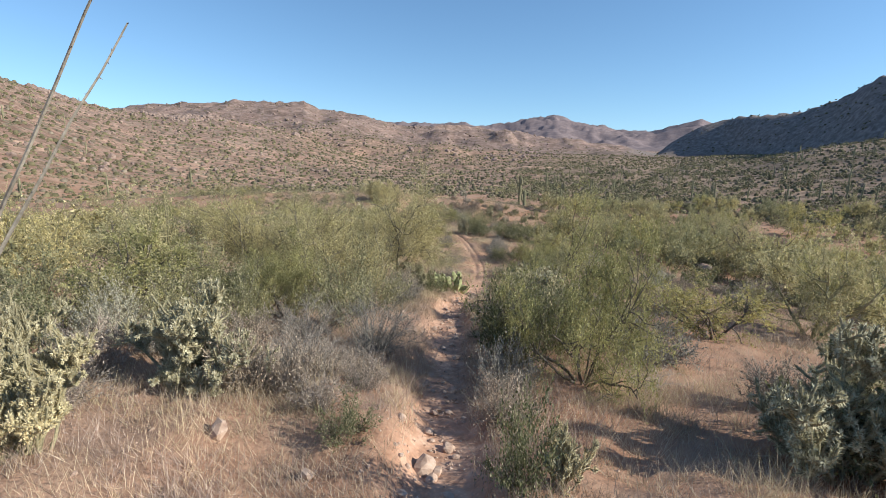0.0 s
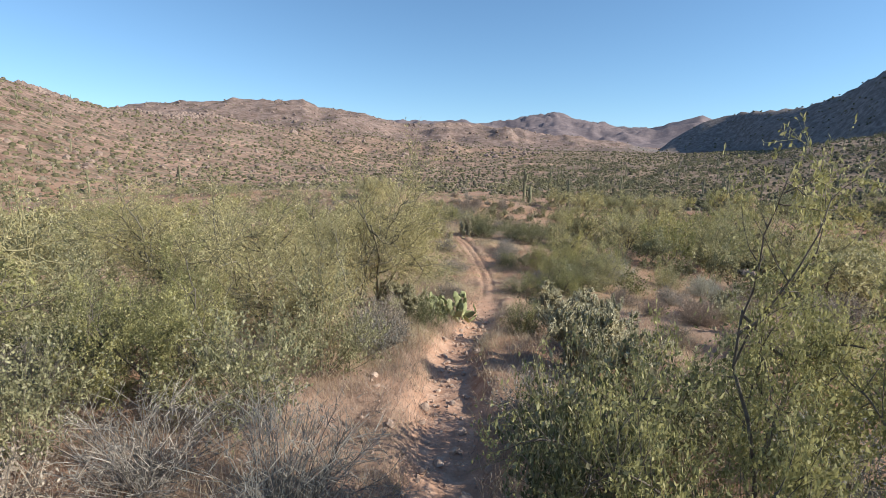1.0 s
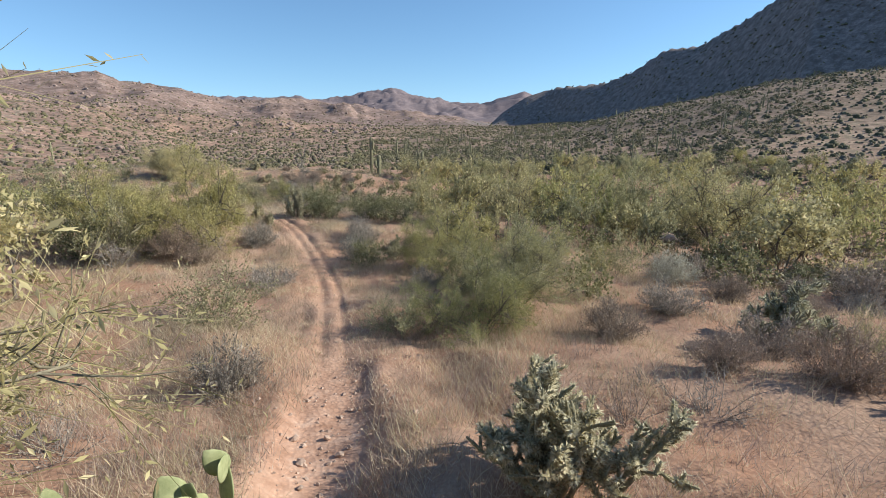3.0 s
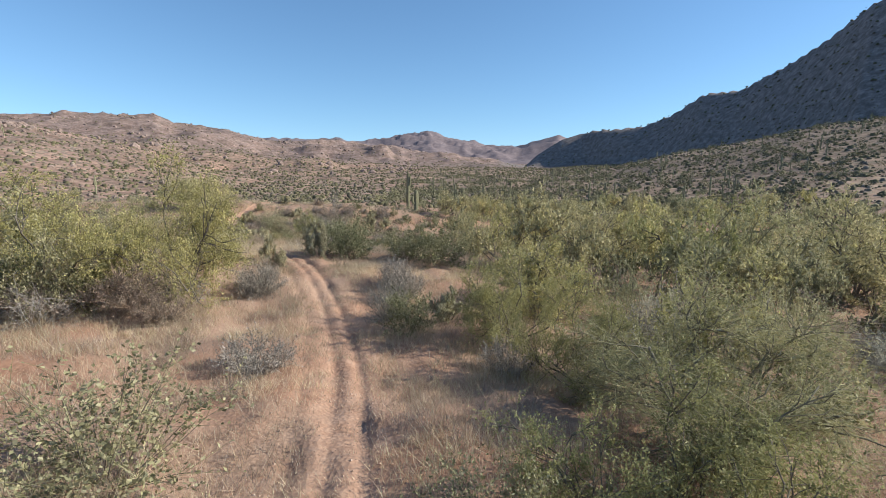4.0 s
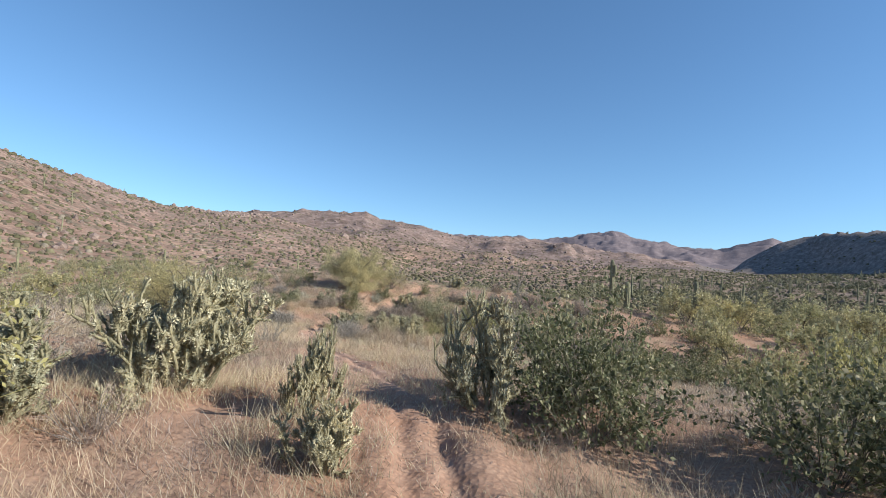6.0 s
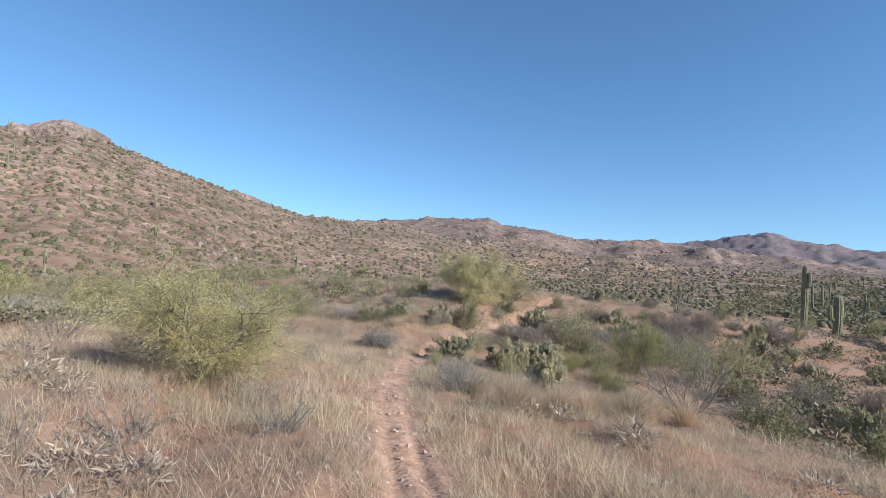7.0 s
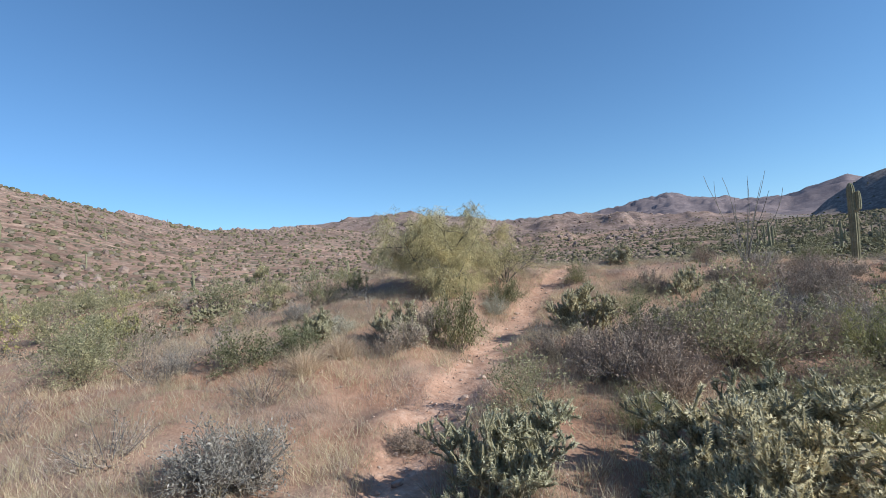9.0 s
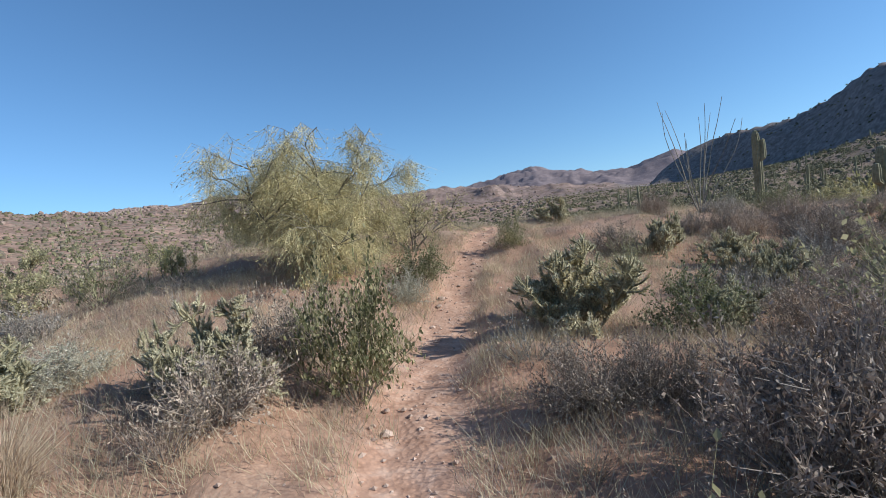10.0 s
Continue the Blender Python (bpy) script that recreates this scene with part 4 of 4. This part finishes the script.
put(sage, [(-1.1, 6.1, 0.4, 0.8), (-1.7, 6.5, 0.45, 0.9), (-2.3, 6.2, 0.45, 0.9), (-1.3, 7.0, 0.45, 0.9), (-1.5, 5.4, 0.35, 0.7), (0.85, 5.5, 0.55, 0.8), (0.95, 6.4, 0.7, 0.9), (-2.6, 5.8, 0.7, 0.9), (-1.9, 5.9, 0.65, 0.8), (-2.2, 7.0, 0.6, 1.0), (-4.4, 5.0, 0.5, 0.9), (0.3, 20.4, 0.6, 1.0), (0.2, 31.5, 0.65, 1.2), (0.1, 32.2, 0.6, 1.0), (3.6, 31.8, 0.7, 0.9), (3.7, 31.0, 0.7, 1.1),
           (-8.3, 52.4, 0.65, 1.3), (-7.9, 59.6, 0.8, 1.2), (-8.2, 52.4, 0.55, 1.1), (-12.1, 51.9, 0.45, 0.9), (-8.0, 58.0, 0.6, 1.1), (-12.9, 62.1, 0.6, 0.9), (14.8, 21.8, 1.1, 2.0), (7.5, 26.2, 1.2, 1.5), (2.3, 61.5, 0.9, 1.8), (0.7, 26.7, 0.55, 1.2)], "bursage shrubs")
greywood = [make_dead_shrub("dead_shrub", "large dark grey dead shrub with crooked bare limbs", 112, 1.3, 2.4, 18, wood=M_GREYWOOD)]
put(greywood, [(1.9, 51.3, 1.6, 3.4)])
put(deadwood, [(-3.6, 29.6, 0.9, 1.7), (-1.2, 30.6, 0.8, 1.3), (3.4, 7.2, 0.45, 1.2)])

pear = make_prickly_pear("clump of flat-padded prickly pear beside the track", 5)
placed[pear] = Matrix.LocRotScale((0.0, 16.8, float(ground_z(0.0, 16.8)) - 0.02), Euler((0, 0, 0.3)), (1.1, 1.1, 1.1))

for x, y, h, canes, spread, seed, lean in ((3.0, 69.9, 4.0, 11, 0.5, 3, (0, 0)), (-3.95, 2.6, 4.2, 6, 0.3, 4, (0.22, 0.3))):
    ob = make_ocotillo("ocotillo of long grey thorny canes, mostly leafless", seed, h, canes, spread, lean)
    placed[ob] = Matrix.Translation((x, y, float(ground_z(x, y))))

# saguaros: three near the wash, and those on the slopes
for x, y, top, radius, arms in ((12.43, 80.7, -4.87, 0.23, ((3.7, 330, 0.36, 1.15),)), (12.0, 72.75, -6.7, 0.25, ((0.9, 200, 0.42, 0.8),)),
                                (17.4, 72.8, -6.4, 0.22, ((1.0, 0, 0.5, 0.9), (1.1, 180, 0.5, 1.0), (0.8, 80, 0.45, 0.6))), (21.0, 79.5, -10.2, 0.2, ())):
    z = float(ground_z(x, y))
    ob = make_saguaro("tall ribbed green saguaro rising over desert scrub", top - z, radius, arms, 13)
    placed[ob] = Matrix.Translation((x, y, z))
far_saguaro = [make_saguaro("slender distant saguaro on a scrubby slope", 4.5, 0.19, arms, 8) for arms in ((), ((1.8, 10, 0.5, 1.6), (2.2, 190, 0.5, 1.2)), ((2.0, 60, 0.5, 1.5),))]


def polar(r, az):
    return CENTRE[0] + r * math.sin(radians(az)), CENTRE[1] + r * math.cos(radians(az))


for n in range(156):
    if n < 124:
        x, y = polar(RNG.uniform(75, 320), RNG.uniform(14, 58))
    else:
        x, y = polar(RNG.uniform(70, 260), RNG.uniform(-72, -18))
    h = RNG.uniform(2.0, 4.6)
    proto = far_saguaro[n % 3]
    m = Matrix.LocRotScale((x, y, float(ground_z(x, y))), Euler((RNG.normal(0, 0.03), RNG.normal(0, 0.03), RNG.uniform(0, 6.28))), (h / 4.5, h / 4.5, h / 4.5))
    if proto in placed:
        copy_thing(proto, m)
    else:
        placed[proto] = m


# ---------------- thickets ----------------
def fill(kinds, count, xr, yr, hr, nominal, gap, group, keep=lambda x, y: True):
    made = tries = 0
    while made < count and tries < count * 30:
        tries += 1
        x, y = RNG.uniform(*xr), RNG.uniform(*yr)
        h = RNG.uniform(*hr)
        w = h * nominal[1] / nominal[0] * RNG.uniform(0.9, 1.3)
        off = abs(x - float(curve(TRACK_X, y)))
        if off < gap + 0.5 * w or not keep(x, y) or any((x - a) ** 2 + (y - b) ** 2 < (0.3 * w + c) ** 2 for a, b, c in spots):
            continue
        put(kinds, [(x, y, h, w)], group)
        made += 1


def pick(kinds, *rest, **more):
    for k in kinds:
        fill([k], rest[0] // len(kinds), *rest[1:], **more)


def open_view(x, y):
    """Low growth only in the strip of the wash before the saguaros."""
    return abs(x - 1.7 - 0.205 * (y - 19)) > 3.5 or y < 38


pick(thicket, 45, (-34, -4), (9, 34), (1.6, 2.7), (2.4, 3.0), 4.5, "trees of the thicket")
pick(thicket, 90, (6, 30), (13, 75), (1.7, 3.0), (2.4, 3.0), 5.0, "trees of the wash", keep=lambda x, y: not (x < 16 and y < 29) and not (x < 12 and y > 42) and open_view(x, y))
pick(thicket, 150, (20, 80), (12, 95), (1.8, 3.6), (2.4, 3.0), 7.0, "trees of the wash", keep=lambda x, y: open_view(x, y))
pick(thicket, 30, (-36, -12), (42, 82), (1.0, 1.8), (2.4, 3.0), 6.0, "small trees below the hill")
pick(far_creosote, 80, (-55, -12), (36, 90), (0.9, 2.0), (1.6, 2.0), 6.0, "creosote bushes")
pick(far_creosote, 40, (-14, 45), (74, 140), (0.8, 1.5), (1.6, 2.0), 2.0, "creosote bushes")
pick(small_sage, 96, (-30, -9), (40, 76), (0.35, 0.8), (0.6, 0.95), 2.0, "bursage shrubs")
pick(small_dry, 40, (-36, -9), (40, 76), (0.4, 0.8), (0.75, 1.1), 2.0, "dry shrubs")
pick(near_creosote, 9, (-8, -1.6), (8, 15), (1.0, 1.7), (1.6, 2.0), 1.0, "creosote bushes")
pick(jojoba, 8, (-8, -1.6), (7, 14), (0.6, 1.1), (1.2, 1.5), 0.9, "leafy bushes")
pick(sage, 12, (-8, -1.0), (6, 14), (0.5, 0.9), (0.6, 0.95), 0.6, "bursage shrubs")
pick(drybush, 14, (4.5, 15), (13, 28), (0.35, 0.75), (0.75, 1.1), 2.0, "dry shrubs")
pick(sage, 15, (4.5, 15), (13, 28), (0.35, 0.7), (0.6, 0.95), 2.0, "bursage shrubs")
pick(creosote, 2, (6, 10), (13, 20), (0.5, 0.8), (1.6, 2.0), 1.0, "creosote bushes")
pick(sage, 6, (1.2, 5.5), (6, 11), (0.45, 0.75), (0.6, 0.95), 0.5, "bursage shrubs")
pick(drybush, 8, (0.5, 9), (50, 70), (0.5, 0.9), (0.75, 1.0), 0.5, "dry shrubs")
pick(drybush, 10, (-2, 4), (58.5, 68), (0.5, 0.8), (0.75, 1.1), 0.8, "dry shrubs")
pick(sage, 9, (-2, 4), (58.5, 68), (0.4, 0.7), (0.6, 0.95), 0.8, "bursage shrubs")
pick(sage, 9, (0.5, 9), (50, 70), (0.5, 0.8), (0.6, 0.95), 0.5, "bursage shrubs")
pick(cholla, 6, (1.5, 8), (50, 68), (0.7, 1.1), (1.0, 1.3), 0.9, "chollas beside the track")
pick(jojoba, 8, (1.5, 9), (48, 70), (0.6, 1.1), (1.2, 1.5), 1.5, "leafy bushes")
pick(small_sage, 84, (-9, 10), (6, 72), (0.22, 0.5), (0.6, 0.95), 0.7, "bursage shrubs")
pick(small_dry, 70, (-14, 14), (6, 78), (0.22, 0.5), (0.75, 1.1), 0.9, "dry shrubs")
pick(far_jojoba, 50, (5, 24), (14, 68), (0.6, 1.2), (1.2, 1.5), 5.0, "leafy bushes")
for proto, m in placed.items():
    proto.matrix_basis = m


# ---------------- grass, pebbles, far scrub ----------------
def grass(name, label, seed, count, mat, size, keep, per=8, wide=1.0, thick=0.003):
    g = np.random.default_rng(seed)
    y = g.uniform(-1.5, 76, count)
    off = g.normal(0, 1, count) * (3.2 + 3.2 * ease((y - 18) / 8)) * wide
    x = curve(TRACK_X, y) + off
    mown = ease((y - 19) / 3) * ease((40 - y) / 3)
    ok = (np.abs(off) > (0.42 + 0.15 * waves(x, y, 1.0, 40, 1)) * (1 - 0.9 * mown)) & (mown * np.abs(np.abs(off) - 0.19) + (1 - mown) > 0.09) & keep(x, y, off, g)
    short = 1 - 0.55 * mown * np.exp(-(off / 0.8) ** 4)
    x, y, short = x[ok], y[ok], short[ok]
    z = ground_z(x, y)
    n = len(x) * per
    bx, by = np.repeat(x, per) + g.normal(0, 0.07, n), np.repeat(y, per) + g.normal(0, 0.07, n)
    h = size * np.repeat(g.uniform(0.35, 1.3, len(x)) * short, per) * g.uniform(0.4, 1.15, n)
    base = np.stack([bx, by, np.repeat(z, per) - 0.02], 1)
    tip = base + np.stack([g.normal(0, 0.55, n) * h, g.normal(0, 0.55, n) * h, h], 1)
    ang = g.uniform(0, 3.14, n)
    side = np.stack([np.cos(ang), np.sin(ang), 0 * ang], 1) * thick
    s = Shape()
    s.add(np.stack([base - side, base + side, tip], 1), np.arange(3 * n).reshape(-1, 3))
    tagged(new(name, s.mesh(name, mat)), label, "grass", kind="stuff")


def meadow(x, y, off, g):
    """More straw on the open flats, less in the first gully."""
    chance = 0.6 + 0.4 * ease((y - 19) / 6) - 0.15 * ease((np.abs(off) - 6) / 5)
    return (g.uniform(0, 1, len(x)) < chance) & (waves(x, y, 2.6, 41, 2) > -0.7)


grass("dry_grass", "pinkish dry grass standing over the desert soil", 201, 110000, M_STRAW, 0.23, lambda x, y, off, g: meadow(x, y, off, g) & (g.uniform(0, 1, len(x)) > 0.6 * ease((y - 41) / 5)))
grass("dry_forbs", "low purple-brown dry herbs covering the ground", 203, 64000, M_FORB, 0.22, lambda x, y, off, g: waves(x, y, 3.1, 43, 2) > 0.25 - 0.55 * ease((20 - y) / 5) - 0.2 * ease((y - 42) / 5))
grass("straw_grass", "pale straw-coloured grass in loose patches", 202, 66000, M_PALESTRAW, 0.33, lambda x, y, off, g: meadow(x, y, off, g) & (waves(x, y, 5.0, 42, 2) > 0.05 - 0.7 * ease((y - 41) / 5)))

grass("far_grass", "thin dry grass on the slopes beside the wash", 204, 90000, M_STRAW, 0.3, lambda x, y, off, g: (np.abs(off) > 7) & (np.abs(off) < 45) & (waves(x, y, 6.0, 44, 2) > -0.4), 4, 3.0, 0.008)


def pebbles(count, seed):
    g = np.random.default_rng(seed)
    y = g.uniform(-1, 75, count)
    off = g.normal(0, 0.55, count)
    some = g.uniform(0, 1, count) < 0.3
    off = np.where(some, g.normal(0, 3.5, count), off)
    x = curve(TRACK_X, y) + off
    z = ground_z(x, y)
    size = (0.012 + 0.03 * g.uniform(0, 1, count) ** 3) * (1 - 0.55 * ease((y - 19) / 3) * ease((41 - y) / 3))
    corner = np.array(((1, 0, 0), (0, 1, 0), (-1, 0, 0), (0, -1, 0), (0.2, 0.1, 0.75), (0, 0, -0.6)), float)
    pts = corner[None] * g.uniform(0.6, 1.3, (count, 6, 1)) * size[:, None, None]
    a = g.uniform(0, 6.28, count)
    c, n = np.cos(a)[:, None], np.sin(a)[:, None]
    pts = np.stack([pts[:, :, 0] * c - pts[:, :, 1] * n, pts[:, :, 0] * n + pts[:, :, 1] * c, pts[:, :, 2]], -1) + np.stack([x, y, z + size * 0.2], 1)[:, None]
    f = np.array(((0, 1, 4), (1, 2, 4), (2, 3, 4), (3, 0, 4), (1, 0, 5), (2, 1, 5), (3, 2, 5), (0, 3, 5)))
    s = Shape()
    s.add(pts, (np.arange(count)[:, None, None] * 6 + f).reshape(-1, 3))
    tagged(new("pebbles", s.mesh("pebbles", M_STONE)), "loose pale pebbles on the worn track", "pebbles", kind="stuff")


pebbles(7000, 301)

rocks = [rock_mesh(k, M_STONE, 0.7, 1 + (k == 0)) for k in range(5)]
for n in range(260):
    y = RNG.uniform(2.5, 19) if n < 200 else RNG.uniform(42, 74)
    off = RNG.normal(-0.12, 0.3) if n % 6 else RNG.normal(0, 3)
    x, s = float(curve(TRACK_X, y)) + off, 0.05 + 0.11 * RNG.uniform() ** 2
    if n == 0:
        x, y, s = -0.15, 4.55, 0.26
    if n == 1:
        x, y, s = -2.35, 4.6, 0.26
    if n == 2:
        x, y, s = 17.7, 32.0, 1.1
    ob = tagged(new("rock", rocks[n % 5]), "angular pale pink stone lying on the ground", "rock", "stones along the track")
    ob.matrix_basis = Matrix.LocRotScale((x, y, float(ground_z(x, y)) + 0.18 * s), Euler((RNG.normal(0, 0.3), RNG.normal(0, 0.3), RNG.uniform(0, 6.28))), (s * 1.3, s, s))


def hillside(name, label, seed, count, mat, size, lo, hi, per, flake, grain=(0.14, 0.28), clear=10, arc=(-85, 92), domes=False):
    """Low scrub on the slopes: domes of loose leafy flakes."""
    g = np.random.default_rng(seed)
    r = lo * (hi / lo) ** g.uniform(0.0, 1, count)
    az = np.radians(g.uniform(*arc, count))
    x, y = CENTRE[0] + r * np.sin(az), CENTRE[1] + r * np.cos(az)
    ok = waves(x, y, 14, 60, 2) + g.normal(0, 0.6, count) > -0.6
    ok &= ~((np.abs(x - curve(TRACK_X, y)) < clear) & (y < 76)) & ~((np.abs(x - curve(TRACK_X, y)) < 2.5) & (y < 110))
    x, y, r = x[ok], y[ok], r[ok]
    z = ground_z(x, y)
    n = len(x)
    w = size * (0.4 + 1.0 * g.uniform(0, 1, n) ** 2) * (0.65 + np.minimum(r, 700) / 380)
    s = Shape()
    if domes:
        ang = np.arange(6) * 1.0472 + g.uniform(0, 1, (n, 1))
        lump = g.uniform(0.72, 1.15, (2, n, 6)) * w[None, :, None]
        low = np.stack([np.cos(ang) * lump[0] * 0.5, np.sin(ang) * lump[0] * 0.5, -0.06 * lump[0]], -1)
        top = np.stack([np.cos(ang + 0.4) * lump[1] * 0.36, np.sin(ang + 0.4) * lump[1] * 0.36, 0.33 * lump[1]], -1)
        cap = np.stack([0 * w, 0 * w, 0.46 * w], -1)[:, None]
        k = np.arange(6)
        faces = np.concatenate([np.stack([k, (k + 1) % 6, k + 6], 1), np.stack([(k + 1) % 6, (k + 1) % 6 + 6, k + 6], 1), np.stack([k + 6, (k + 1) % 6 + 6, 0 * k + 12], 1)])
        s.add(np.concatenate([low, top, cap], 1) + np.stack([x, y, z], 1)[:, None], (np.arange(n)[:, None, None] * 13 + faces).reshape(-1, 3))
    d = scatter_way(g, n * per, 0.4)
    d[:, 2] = np.abs(d[:, 2])
    ww = np.repeat(w, per)[:, None]
    at = np.repeat(np.stack([x, y, z], 1), per, 0) + d * ww * (0.5, 0.5, 0.42) * g.uniform(0.5, 1.0, (n * per, 1))
    leaves(s, at, d + scatter_way(g, n * per), ww[:, 0] * g.uniform(*grain, n * per), flake, g)
    tagged(new(name, s.mesh(name, mat, domes)), label, "scrub", kind="stuff")


hillside("hillside_scrub", "olive-green scrub dotted over the hillsides", 401, 30000, M_DOME, 1.2, 70, 900, 9, 0.3, (0.12, 0.26), domes=True)
hillside("grey_scrub", "grey-brown low scrub on the hillsides", 402, 18000, M_DOMEGREY, 1.05, 70, 800, 7, 0.3, (0.12, 0.26), domes=True)
hillside("low_scrub", "low olive and grey scrub off the track", 403, 9500, M_HILL, 1.2, 16, 100, 52, 0.22, (0.12, 0.23), 10, (-120, 130))
hillside("dry_scrub", "low dry grey scrub off the track", 404, 8000, M_HILLGREY, 1.0, 16, 100, 46, 0.18, (0.12, 0.23), 10, (-120, 130))
hillside("bench_trees", "olive-green small trees crowding the wash and its far bank", 406, 2000, M_HILL, 2.6, 72, 330, 140, 0.3, (0.06, 0.13), 12, (10, 62))
hillside("ridge_scrub", "dark olive scrub and outcrops on the far ridges", 407, 13000, M_DOME, 1.1, 330, 1500, 2, 0.4, (0.2, 0.4), 10, (-40, 60), True)
hillside("dwarf_scrub", "knee-high grey twiggy scrub along the track", 405, 900, M_SAGE, 0.75, 3, 42, 170, 0.07, (0.12, 0.26), 1.3)


def boulders(count, seed):
    g = np.random.default_rng(seed)
    s = Shape()
    meshes = []
    for k in range(4):
        me = rock_mesh(50 + k, M_BOULDER, 0.85, 1)
        v = np.zeros(len(me.vertices) * 3)
        me.vertices.foreach_get("co", v)
        meshes.append((v.reshape(-1, 3), np.array([p.vertices[:] for p in me.polygons])))
        bpy.data.meshes.remove(me)
    for n in range(count):
        k = n % 8
        if k < 3:
            r, az, size = 219 + g.normal(0, 8), -59.6 + g.normal(0, 1.1), g.uniform(1.5, 6.0)
        elif k == 3:
            r, az, size = 246 + g.normal(0, 6), -42.9 + g.normal(0, 0.8), g.uniform(1.2, 3.2)
        elif k == 4:
            r, az, size = 300 + g.normal(0, 15), -31.0 + g.normal(0, 2.2), g.uniform(1.5, 3.5)
        else:
            r, az, size = g.uniform(90, 330), g.uniform(-74, -16), g.uniform(0.6, 2.2)
            if n % 3:
                r, az, size = g.uniform(330, 1450), g.uniform(-34, 14), g.uniform(2.0, 8.0)
        x, y = polar(r, az)
        a = g.uniform(0, 6.28)
        v, f = meshes[n % 4]
        v = v * size * g.uniform(0.7, 1.3, 3)
        v = np.stack([v[:, 0] * math.cos(a) - v[:, 1] * math.sin(a), v[:, 0] * math.sin(a) + v[:, 1] * math.cos(a), v[:, 2]], 1)
        s.add(v + (x, y, float(ground_z(x, y)) + 0.05 * size), f)
    tagged(new("boulders", s.mesh("boulders", M_BOULDER)), "weathered granite boulders heaped on the hills", "boulders", kind="stuff")


boulders(3200, 501)
